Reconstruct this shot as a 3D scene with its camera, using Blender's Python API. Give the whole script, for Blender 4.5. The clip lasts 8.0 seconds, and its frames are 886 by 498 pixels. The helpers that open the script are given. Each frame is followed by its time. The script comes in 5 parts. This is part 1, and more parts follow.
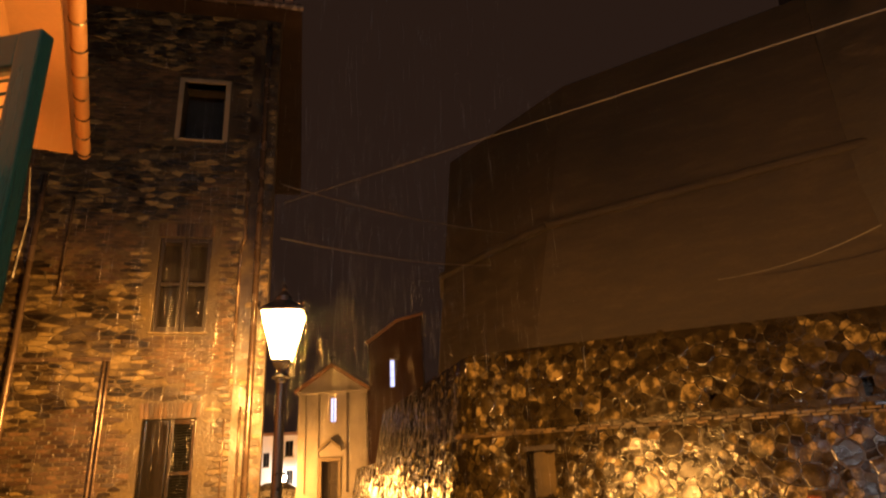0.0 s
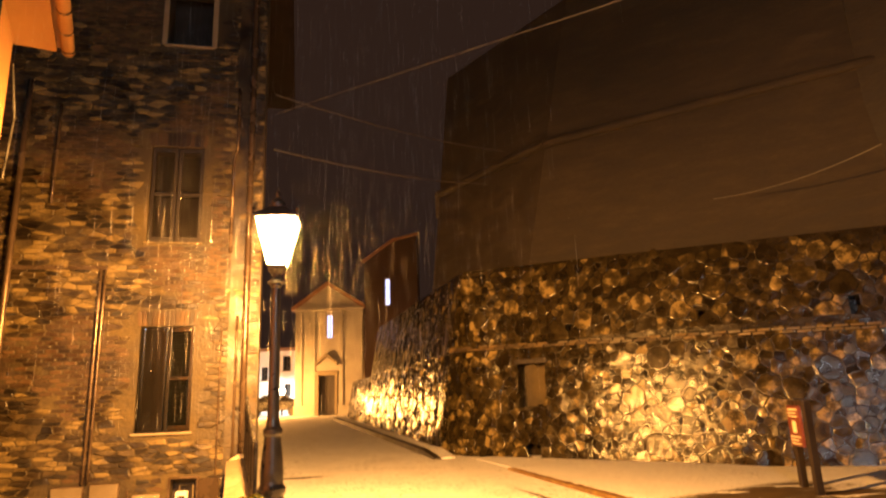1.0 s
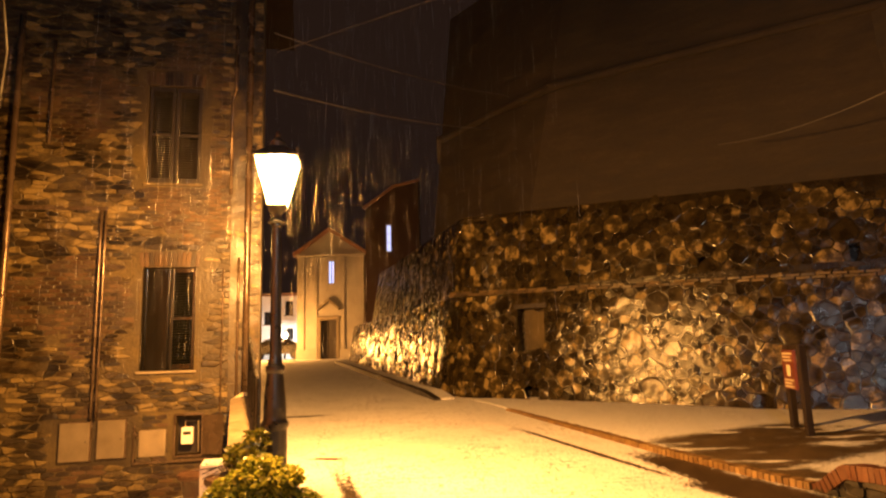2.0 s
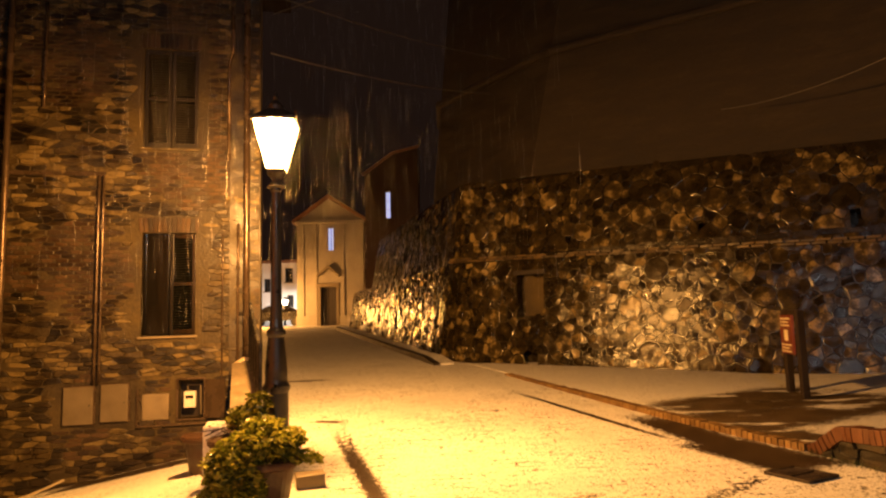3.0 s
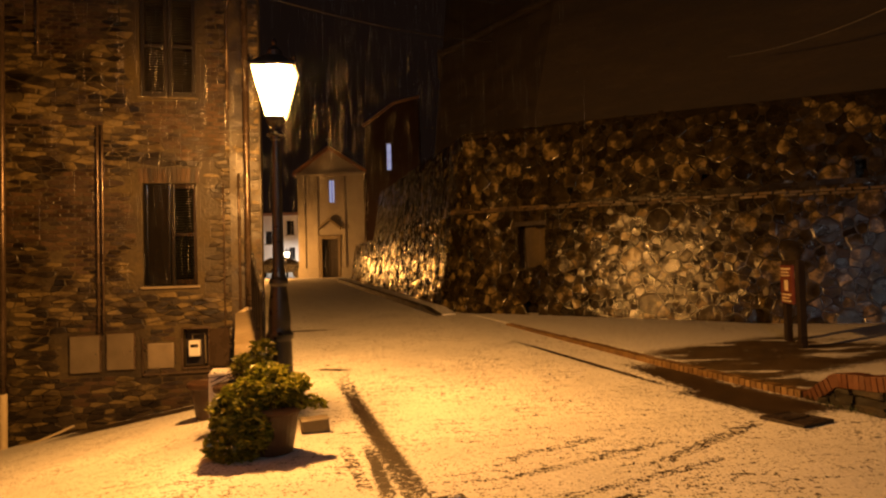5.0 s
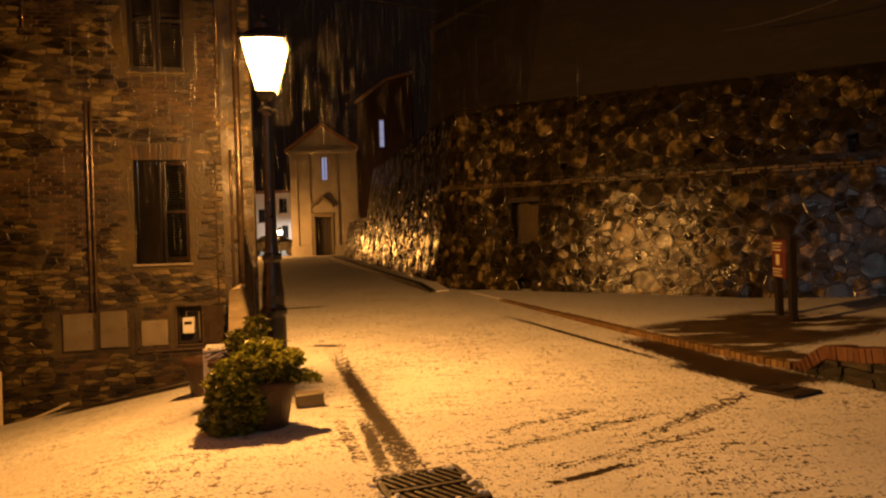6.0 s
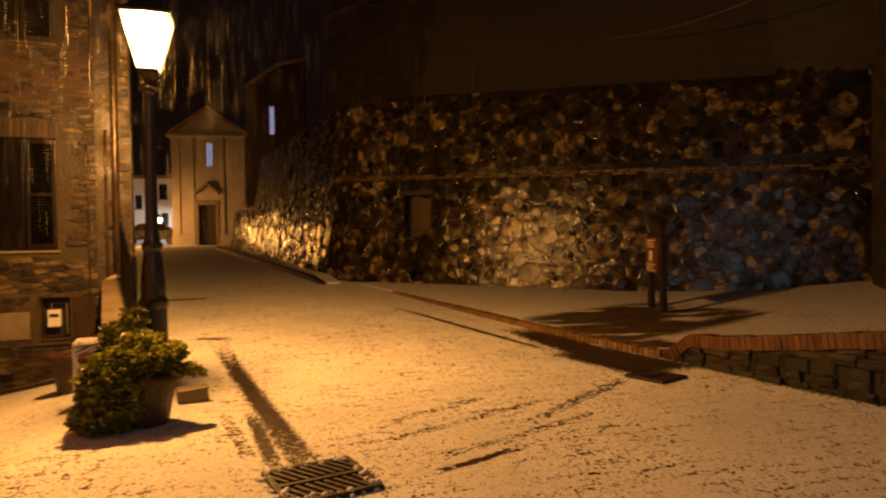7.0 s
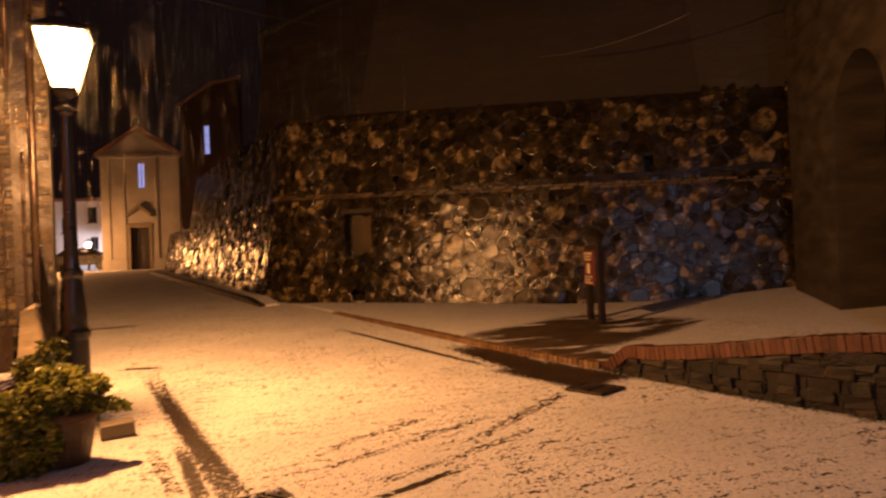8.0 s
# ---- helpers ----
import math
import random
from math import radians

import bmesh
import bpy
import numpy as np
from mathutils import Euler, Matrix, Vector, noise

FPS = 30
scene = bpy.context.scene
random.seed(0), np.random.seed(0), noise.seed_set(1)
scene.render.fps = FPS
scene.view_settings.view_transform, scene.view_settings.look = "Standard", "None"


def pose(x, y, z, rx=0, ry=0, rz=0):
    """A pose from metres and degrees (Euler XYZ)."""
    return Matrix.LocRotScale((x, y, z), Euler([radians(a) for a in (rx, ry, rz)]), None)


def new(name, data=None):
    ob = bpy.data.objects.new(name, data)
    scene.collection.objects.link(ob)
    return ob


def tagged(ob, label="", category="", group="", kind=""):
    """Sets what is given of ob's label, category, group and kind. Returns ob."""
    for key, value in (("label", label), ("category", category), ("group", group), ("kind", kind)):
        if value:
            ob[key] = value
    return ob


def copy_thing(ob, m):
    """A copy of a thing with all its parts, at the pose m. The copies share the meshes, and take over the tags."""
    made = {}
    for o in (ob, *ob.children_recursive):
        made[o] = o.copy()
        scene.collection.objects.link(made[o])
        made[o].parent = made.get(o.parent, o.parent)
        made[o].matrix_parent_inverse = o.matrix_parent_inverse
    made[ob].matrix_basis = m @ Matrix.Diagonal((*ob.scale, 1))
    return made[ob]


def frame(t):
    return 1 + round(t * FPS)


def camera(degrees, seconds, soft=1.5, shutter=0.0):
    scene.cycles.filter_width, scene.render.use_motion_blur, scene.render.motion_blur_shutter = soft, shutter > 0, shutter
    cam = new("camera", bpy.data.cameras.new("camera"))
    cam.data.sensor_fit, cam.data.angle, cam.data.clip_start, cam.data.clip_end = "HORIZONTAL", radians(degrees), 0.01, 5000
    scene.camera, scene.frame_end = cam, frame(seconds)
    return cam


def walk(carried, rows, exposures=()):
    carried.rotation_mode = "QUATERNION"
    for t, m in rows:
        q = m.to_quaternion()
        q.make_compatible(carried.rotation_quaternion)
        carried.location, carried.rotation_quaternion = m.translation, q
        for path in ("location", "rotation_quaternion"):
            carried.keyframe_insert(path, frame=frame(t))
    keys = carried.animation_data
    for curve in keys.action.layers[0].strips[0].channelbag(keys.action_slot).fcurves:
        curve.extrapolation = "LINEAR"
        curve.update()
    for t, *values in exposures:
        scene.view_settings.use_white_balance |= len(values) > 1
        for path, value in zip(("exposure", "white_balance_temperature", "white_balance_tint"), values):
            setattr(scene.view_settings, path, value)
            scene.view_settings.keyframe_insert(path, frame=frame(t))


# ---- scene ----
cam = camera(69.0, 8.0, soft=2.2, shutter=0.5)
PATH = [
    (0.0, pose(0.005, -0.126, 1.756, 110.43, 2.70, 1.24)),
    (0.5, pose(0.016, -0.096, 1.704, 107.37, 2.64, 0.95)),
    (1.0, pose(0.009, -0.057, 1.607, 103.59, 2.09, 0.67)),
    (1.5, pose(0.002, -0.040, 1.578, 101.42, 1.56, 0.66)),
    (2.0, pose(0.012, -0.030, 1.535, 98.98, 1.61, 0.69)),
    (3.5, pose(-0.000, 0.000, 1.500, 95.32, 1.60, 0.60)),
    (4.0, pose(0.001, 0.001, 1.485, 94.36, 1.35, 0.73)),
    (4.5, pose(-0.005, 0.009, 1.476, 92.90, 1.53, 0.84)),
    (6.0, pose(-0.003, 0.015, 1.443, 89.91, 1.88, 0.17)),
    (6.5, pose(-0.002, 0.016, 1.427, 88.57, 1.55, -2.28)),
    (7.0, pose(-0.027, -0.000, 1.433, 89.04, 0.86, -9.45)),
    (7.5, pose(0.004, 0.045, 1.426, 88.88, 1.49, -11.14)),
    (8.0, pose(0.053, 0.047, 1.448, 90.38, 2.33, -14.40)),
]
walk(cam, PATH, exposures=[(0.0, 1.6, 6500, 10), (1.0, 1.95, 6500, 10), (2.0, 1.3, 6500, 10), (3.5, 0.42, 6500, 10), (4.5, 0.0, 6500, 10), (6.0, -0.4, 6500, 10), (7.0, -0.55, 6500, 10), (7.6, -0.45, 6350, 14), (8.0, -0.05, 5600, 30)])

# ---- night sky and lamps ----
world = bpy.data.worlds.new("night_sky")
scene.world = world
world.use_nodes = True
world.node_tree.nodes["Background"].inputs[0].default_value = (0.42, 0.21, 0.14, 1)
world.node_tree.nodes["Background"].inputs[1].default_value = 0.016
WARM = (1.0, 0.42, 0.085)
LAMP = Vector((-1.85, 6.88, 0.0))


def lamp_light(name, place, power, colour, radius):
    data = bpy.data.lights.new(name, "POINT")
    data.energy, data.color, data.shadow_soft_size = power, colour, radius
    ob = new(name, data)
    ob.location = place
    return ob


lamp_light("street_lamp_light", (LAMP.x, LAMP.y, 3.585), 2500, WARM, 0.095)
lamp_light("white_street_lamp_light", (0.9, -4.3, 5.5), 170, (0.92, 0.96, 1.0), 0.10)
lamp_light("chapel_lamp_light", (-11.2, 37.2, 3.0), 1500, (1.0, 0.40, 0.075), 0.15)
lamp_light("square_lamp_light", (-12.35, 48.1, 2.9), 160, (1.0, 0.86, 0.72), 0.15)


# ---- materials ----
def material(name):
    m = bpy.data.materials.new(name)
    m.use_nodes = True
    return m, m.node_tree.nodes, m.node_tree.links, m.node_tree.nodes["Principled BSDF"]


def ramp(nodes, stops):
    r = nodes.new("ShaderNodeValToRGB")
    while len(r.color_ramp.elements) < len(stops):
        r.color_ramp.elements.new(0.5)
    for e, (p, c) in zip(r.color_ramp.elements, stops):
        e.position, e.color = p, (*c, 1) if len(c) == 3 else c
    return r


def grainy(name, colours, scale=6.0, rough=(0.5, 0.9), bump=0.3, fine=60.0, per_piece=0.0, metal=0.0, spec=0.5, island=False, stretch=(1, 1, 1), coat=0.0, depth=0.02):
    """Colour that varies at two scales, relief, and gloss that varies with it."""
    m, nodes, links, bsdf = material(name)
    co = nodes.new("ShaderNodeTexCoord")
    mp = nodes.new("ShaderNodeMapping")
    mp.inputs["Scale"].default_value = stretch
    geo = nodes.new("ShaderNodeNewGeometry")
    links.new(geo.outputs["Position"], mp.inputs[0])
    n1, n2 = nodes.new("ShaderNodeTexNoise"), nodes.new("ShaderNodeTexNoise")
    n1.inputs["Scale"].default_value, n1.inputs["Detail"].default_value = scale, 5
    n2.inputs["Scale"].default_value, n2.inputs["Detail"].default_value = fine, 4
    links.new(mp.outputs[0], n1.inputs["Vector"])
    links.new(mp.outputs[0], n2.inputs["Vector"])
    add = nodes.new("ShaderNodeMath")
    add.operation = "MULTIPLY_ADD"
    links.new(n2.outputs[0], add.inputs[0])
    add.inputs[1].default_value = 0.35
    links.new(n1.outputs[0], add.inputs[2])
    fac = add.outputs[0]
    if per_piece:
        if island:
            source = geo.outputs["Random Per Island"]
        else:
            source = nodes.new("ShaderNodeObjectInfo").outputs["Random"]
        mix = nodes.new("ShaderNodeMath")
        mix.operation = "MULTIPLY_ADD"
        links.new(source, mix.inputs[0])
        mix.inputs[1].default_value = per_piece
        links.new(fac, mix.inputs[2])
        sub = nodes.new("ShaderNodeMath")
        sub.operation = "SUBTRACT"
        links.new(mix.outputs[0], sub.inputs[0])
        sub.inputs[1].default_value = per_piece / 2
        fac = sub.outputs[0]
    k = len(colours)
    r = ramp(nodes, [(0.35 + 0.62 * i / max(1, k - 1), c) for i, c in enumerate(colours)])
    links.new(fac, r.inputs[0])
    links.new(r.outputs[0], bsdf.inputs["Base Color"])
    mr = nodes.new("ShaderNodeMapRange")
    mr.inputs["From Min"].default_value, mr.inputs["From Max"].default_value = 0.35, 0.7
    mr.inputs["To Min"].default_value, mr.inputs["To Max"].default_value = rough
    links.new(n1.outputs[0], mr.inputs[0])
    links.new(mr.outputs[0], bsdf.inputs["Roughness"])
    bsdf.inputs["Metallic"].default_value = metal
    bsdf.inputs["Specular IOR Level"].default_value = spec
    bsdf.inputs["Coat Weight"].default_value = coat
    bsdf.inputs["Coat Roughness"].default_value = 0.12
    if bump:
        b = nodes.new("ShaderNodeBump")
        b.inputs["Strength"].default_value, b.inputs["Distance"].default_value = bump, depth
        links.new(add.outputs[0], b.inputs["Height"])
        links.new(b.outputs[0], bsdf.inputs["Normal"])
    return m


def glowing(name, colour, strength):
    m, nodes, links, bsdf = material(name)
    bsdf.inputs["Base Color"].default_value = (*colour, 1)
    bsdf.inputs["Emission Color"].default_value = (*colour, 1)
    bsdf.inputs["Emission Strength"].default_value = strength
    return m


def lantern_glass(name, colour, strength):
    """Clear lantern glass with a glow of its own."""
    m, nodes, links, bsdf = material(name)
    nodes.remove(bsdf)
    clear, glow, both = nodes.new("ShaderNodeBsdfTransparent"), nodes.new("ShaderNodeEmission"), nodes.new("ShaderNodeAddShader")
    glow.inputs[0].default_value, glow.inputs[1].default_value = (*colour, 1), strength
    links.new(clear.outputs[0], both.inputs[0])
    links.new(glow.outputs[0], both.inputs[1])
    links.new(both.outputs[0], nodes["Material Output"].inputs[0])
    return m


def segment_mask(nodes, links, pos, a, b, half, wobble):
    """1 within half metres of the line a-b in plan, with a ragged edge, else 0."""
    ax, ay = a
    length = math.hypot(b[0] - ax, b[1] - ay)
    turn = math.atan2(b[1] - ay, b[0] - ax)
    mp = nodes.new("ShaderNodeMapping")
    mp.vector_type = "TEXTURE"
    mp.inputs["Location"].default_value = ((ax + b[0]) / 2, (ay + b[1]) / 2, 0)
    mp.inputs["Rotation"].default_value = (0, 0, turn)
    mp.inputs["Scale"].default_value = (length / 2, half, 1)
    links.new(pos, mp.inputs[0])
    sep = nodes.new("ShaderNodeSeparateXYZ")
    links.new(mp.outputs[0], sep.inputs[0])
    out = []
    for i in range(2):
        ab = nodes.new("ShaderNodeMath")
        ab.operation = "ABSOLUTE"
        links.new(sep.outputs[i], ab.inputs[0])
        out.append(ab.outputs[0])
    mx = nodes.new("ShaderNodeMath")
    mx.operation = "MAXIMUM"
    links.new(out[0], mx.inputs[0])
    links.new(out[1], mx.inputs[1])
    sm = nodes.new("ShaderNodeMath")
    sm.operation = "ADD"
    links.new(mx.outputs[0], sm.inputs[0])
    links.new(wobble, sm.inputs[1])
    lt = nodes.new("ShaderNodeMapRange")
    lt.inputs["From Min"].default_value, lt.inputs["From Max"].default_value = 1.06, 0.94
    links.new(sm.outputs[0], lt.inputs[0])
    return lt.outputs[0]


def snowy(name, bare, speckle=0.5, melted=(), rows=True, left=0.0, thin=()):
    """Wet snow in grains over stone paving; it has melted along some lines."""
    m, nodes, links, bsdf = material(name)
    geo = nodes.new("ShaderNodeNewGeometry")
    pos = geo.outputs["Position"]

    def noise_at(scale, detail, stretch=(1, 1, 1), turn=0.0, rough=0.6):
        mp = nodes.new("ShaderNodeMapping")
        mp.inputs["Scale"].default_value = stretch
        mp.inputs["Rotation"].default_value = (0, 0, turn)
        links.new(pos, mp.inputs[0])
        n = nodes.new("ShaderNodeTexNoise")
        n.inputs["Scale"].default_value, n.inputs["Detail"].default_value, n.inputs["Roughness"].default_value = scale, detail, rough
        links.new(mp.outputs[0], n.inputs["Vector"])
        return n.outputs[0]

    def op(kind, a, b):
        n = nodes.new("ShaderNodeMath")
        n.operation = kind
        for s, v in zip(n.inputs, (a, b)):
            if isinstance(v, (int, float)):
                s.default_value = v
            else:
                links.new(v, s)
        return n.outputs[0]

    grain = noise_at(26, 4, (1, 1.2, 1), 0.2)
    broad = noise_at(0.8, 3)
    dots = noise_at(38, 3, (1, 1.0, 1), 0.15, 0.65)
    total = op("MULTIPLY", broad, 0.75)
    if rows:
        total = op("ADD", total, op("MULTIPLY", noise_at(3.6, 3, (0.9, 2.0, 1), 0.14), 0.75))
    else:
        total = op("ADD", total, 0.40)
    dense = nodes.new("ShaderNodeMapRange")
    dense.inputs["From Min"].default_value, dense.inputs["From Max"].default_value = 0.60, 0.95
    links.new(total, dense.inputs[0])
    # small bare dots, more of them where the snow is thin
    dense_now = dense.outputs[0]
    if rows:
        # open joints between the setts, which run in rows across the street
        turned = nodes.new("ShaderNodeMapping")
        turned.inputs["Rotation"].default_value = (0, 0, -0.10)
        links.new(pos, turned.inputs[0])
        sway = nodes.new("ShaderNodeVectorMath")
        sway.operation = "MULTIPLY_ADD"
        swing = nodes.new("ShaderNodeTexNoise")
        swing.inputs["Scale"].default_value = 2.2
        links.new(pos, swing.inputs["Vector"])
        links.new(swing.outputs["Color"], sway.inputs[0])
        sway.inputs[1].default_value = (0.16, 0.16, 0.0)
        links.new(turned.outputs[0], sway.inputs[2])
        setts = nodes.new("ShaderNodeTexBrick")
        setts.inputs["Scale"].default_value = 1.0
        setts.inputs["Brick Width"].default_value, setts.inputs["Row Height"].default_value = 0.34, 0.17
        setts.inputs["Mortar Size"].default_value, setts.inputs["Mortar Smooth"].default_value = 0.04, 1.0
        links.new(sway.outputs[0], setts.inputs["Vector"])
        patchy = nodes.new("ShaderNodeMapRange")
        patchy.inputs["From Min"].default_value, patchy.inputs["From Max"].default_value = 0.38, 0.62
        links.new(noise_at(1.7, 3), patchy.inputs[0])
        dense_now = op("ADD", op("MULTIPLY", dense_now, 0.55), op("MULTIPLY", op("MULTIPLY", setts.outputs["Fac"], patchy.outputs[0]), 0.66))
    for a, b, half in thin:
        soft_edge = op("MULTIPLY", op("SUBTRACT", noise_at(6, 4, rough=0.7), 0.5), 1.6)
        dense_now = op("ADD", dense_now, op("MULTIPLY", segment_mask(nodes, links, pos, a, b, half, soft_edge), 0.62))
    bent = nodes.new("ShaderNodeMapping")
    bent.inputs["Scale"].default_value = (0.85, 1, 1)
    bent.inputs["Rotation"].default_value = (0, 0, 0.15)
    links.new(pos, bent.inputs[0])
    bends = nodes.new("ShaderNodeTexNoise")
    bends.inputs["Scale"].default_value = 40
    links.new(pos, bends.inputs["Vector"])
    push = nodes.new("ShaderNodeVectorMath")
    push.operation = "MULTIPLY_ADD"
    links.new(bends.outputs["Color"], push.inputs[0])
    push.inputs[1].default_value = (0.03, 0.03, 0.0)
    links.new(bent.outputs[0], push.inputs[2])
    cell = nodes.new("ShaderNodeTexVoronoi")
    cell.voronoi_dimensions = "2D"
    cell.inputs["Scale"].default_value = 46
    links.new(push.outputs[0], cell.inputs["Vector"])
    lot = nodes.new("ShaderNodeSeparateColor")
    links.new(cell.outputs["Color"], lot.inputs[0])
    wide = op("MULTIPLY", op("SUBTRACT", op("ADD", lot.outputs[0], op("MULTIPLY", dense_now, 0.75)), speckle + 0.17), 0.85)
    show = nodes.new("ShaderNodeMapRange")
    show.inputs["From Min"].default_value, show.inputs["From Max"].default_value = 0.0, 0.09
    links.new(op("SUBTRACT", op("ADD", wide, op("MULTIPLY", op("SUBTRACT", dots, 0.5), 0.4)), cell.outputs["Distance"]), show.inputs[0])
    snow = op("SUBTRACT", 1.0, show.outputs[0])
    wob = op("MULTIPLY", op("SUBTRACT", noise_at(20, 6, rough=0.8), 0.5), 5.0)
    for a, b, half in melted:
        cut = segment_mask(nodes, links, pos, a, b, half, op("MULTIPLY", wob, min(1.0, max(0.22, 0.16 / half))))
        snow = op("MULTIPLY", snow, op("SUBTRACT", 1.0, cut))
    if left:
        # streaks of snow that have not melted yet
        keep = nodes.new("ShaderNodeMapRange")
        keep.inputs["From Min"].default_value, keep.inputs["From Max"].default_value = 0.60 - left, 0.66 - left
        links.new(op("ADD", noise_at(1.5, 4, (0.6, 2.2, 1), 0.5, 0.65), op("MULTIPLY", dots, 0.12)), keep.inputs[0])
        snow = op("MAXIMUM", snow, op("MULTIPLY", keep.outputs[0], op("SUBTRACT", 1.0, op("MULTIPLY", show.outputs[0], 0.8))))
    dirt = noise_at(3.0, 5)
    rb = ramp(nodes, [(0.3, tuple(0.6 * c for c in bare)), (0.7, tuple(1.35 * c for c in bare))])
    links.new(dirt, rb.inputs[0])
    rs = ramp(nodes, [(0.3, (0.48, 0.48, 0.49)), (0.6, (0.78, 0.775, 0.78))])
    links.new(op("ADD", op("MULTIPLY", grain, 0.5), op("MULTIPLY", broad, 0.45)), rs.inputs[0])
    mix = nodes.new("ShaderNodeMix")
    mix.data_type = "RGBA"
    links.new(snow, mix.inputs["Factor"])
    links.new(rb.outputs[0], mix.inputs["A"])
    links.new(rs.outputs[0], mix.inputs["B"])
    links.new(mix.outputs["Result"], bsdf.inputs["Base Color"])
    links.new(op("ADD", op("MULTIPLY", snow, 0.4), 0.42), bsdf.inputs["Roughness"])
    bsdf.inputs["Specular IOR Level"].default_value = 0.3
    b = nodes.new("ShaderNodeBump")
    b.inputs["Strength"].default_value, b.inputs["Distance"].default_value = 0.8, 0.03
    links.new(op("ADD", op("MULTIPLY", snow, 0.5), op("MULTIPLY", grain, 0.6)), b.inputs["Height"])
    links.new(b.outputs[0], bsdf.inputs["Normal"])
    return m


STRIP = ((-1.37, 8.2), (-0.23, 4.15), 0.085)
TRACKS = [((0.61, 3.91), (1.15, 4.2), 0.035), ((0.69, 4.18), (1.9, 4.86), 0.05), ((0.40, 4.60), (1.65, 5.37), 0.05), ((0.36, 5.02), (1.2, 5.6), 0.06), ((1.5, 4.85), (2.75, 6.0), 0.07), ((-0.95, 5.5), (-0.62, 4.4), 0.05)]
M_SNOW = snowy("wet_snow_on_paving", (0.030, 0.020, 0.012), 0.56, [STRIP, TRACKS[0], ((1.25, 11.15), (2.42, 8.1), 0.05), ((2.70, 9.1), (3.14, 7.05), 0.30), ((2.96, 7.6), (3.42, 6.3), 0.44), ((-0.72, 5.4), (-0.45, 4.25), 0.045), ((-1.95, 9.4), (-1.55, 9.3), 0.07), ((-3.6, 13.6), (-2.7, 13.75), 0.12), ((-6.0, 9.93), (-3.9, 10.25), 0.38)], thin=TRACKS[1:])
M_PAVE_SNOW = snowy("snow_on_footway", (0.07, 0.049, 0.026), 0.7, [((3.3, 8.75), (6.2, 10.2), 1.1), ((3.25, 9.0), (3.95, 6.9), 0.5)], rows=False, left=-0.005)
M_CLUMP = grainy("clumped_snow", [(0.5, 0.5, 0.51), (0.75, 0.745, 0.75)], 20, (0.6, 0.85), 0.5, 80)
M_KERB = grainy("dark_wet_kerbstone", [(0.010, 0.008, 0.006), (0.022, 0.017, 0.013), (0.045, 0.036, 0.028)], 5, (0.3, 0.6), 0.6)
M_BED = grainy("mossy_bed_stone", [(0.005, 0.0040, 0.0018), (0.008, 0.0060, 0.0027), (0.013, 0.0095, 0.0042), (0.040, 0.028, 0.012)], 5, (0.6, 0.9), 0.8, 40, 0.35)
M_LEDGE = grainy("ochre_ledge_brick", [(0.025, 0.0152, 0.0048), (0.058, 0.0365, 0.0118), (0.12, 0.078, 0.026)], 3, (0.35, 0.75), 0.6, 40, 0.6)
M_GRASS = grainy("wet_winter_grass", [(0.018, 0.028, 0.006), (0.05, 0.065, 0.014)], 9, (0.5, 0.8), 0.0, 40, 0.5, island=True)
M_RUST = grainy("dark_rusty_iron", [(0.008, 0.0055, 0.004), (0.020, 0.0125, 0.008), (0.04, 0.024, 0.014)], 14, (0.4, 0.8), 0.5, 70)
M_WET = grainy("wet_gutter_stone", [(0.03, 0.024, 0.02), (0.06, 0.047, 0.038), (0.10, 0.08, 0.06)], 5, (0.25, 0.6), 0.5)
RUBBLE_TONES = [(0.008, 0.0058, 0.0022), (0.012, 0.0087, 0.0033), (0.017, 0.0124, 0.0047), (0.027, 0.0196, 0.0073), (0.050, 0.0370, 0.0138), (0.21, 0.156, 0.060)]
M_RUBBLE = grainy("wet_rubble_stone", RUBBLE_TONES, 4.5, (0.10, 0.22), 1.0, 30, 0.46, spec=0.34, depth=0.012)
M_RUBBLE_I = grainy("wet_rubble_stone_joined", RUBBLE_TONES, 4.5, (0.10, 0.22), 1.0, 30, 0.46, spec=0.34, depth=0.012, island=True)
M_MORTAR = grainy("dark_mortar", [(0.008, 0.0058, 0.0022), (0.016, 0.0117, 0.0044), (0.032, 0.0235, 0.0089)], 2.2, (0.15, 0.32), 1.0, 26, spec=0.4, depth=0.018)
M_MORTAR_F = grainy("lime_mortar", [(0.010, 0.0064, 0.0023), (0.034, 0.0232, 0.0081), (0.095, 0.068, 0.0250)], 1.1, (0.5, 0.9), 1.0, 22, depth=0.03)
FACADE_TONES = [(0.0045, 0.0026, 0.0010), (0.0085, 0.0050, 0.0018), (0.016, 0.0097, 0.0034), (0.029, 0.0184, 0.0066), (0.054, 0.0383, 0.0145), (0.13, 0.095, 0.037)]
M_FACADE = grainy("facade_stone", FACADE_TONES, 2.4, (0.35, 0.7), 1.0, 26, 0.66, depth=0.018)
M_FACADE_I = grainy("facade_stone_joined", FACADE_TONES, 2.4, (0.35, 0.7), 1.0, 26, 0.66, depth=0.018, island=True)
M_BRICK = grainy("red_brick", [(0.010, 0.0048, 0.0019), (0.026, 0.0130, 0.0048), (0.062, 0.0335, 0.0125)], 3, (0.4, 0.8), 0.6, 40, 0.6)
M_BRICK_I = grainy("red_brick_joined", [(0.010, 0.0048, 0.0019), (0.026, 0.0130, 0.0048), (0.062, 0.0335, 0.0125)], 3, (0.4, 0.8), 0.6, 40, 0.6, island=True)
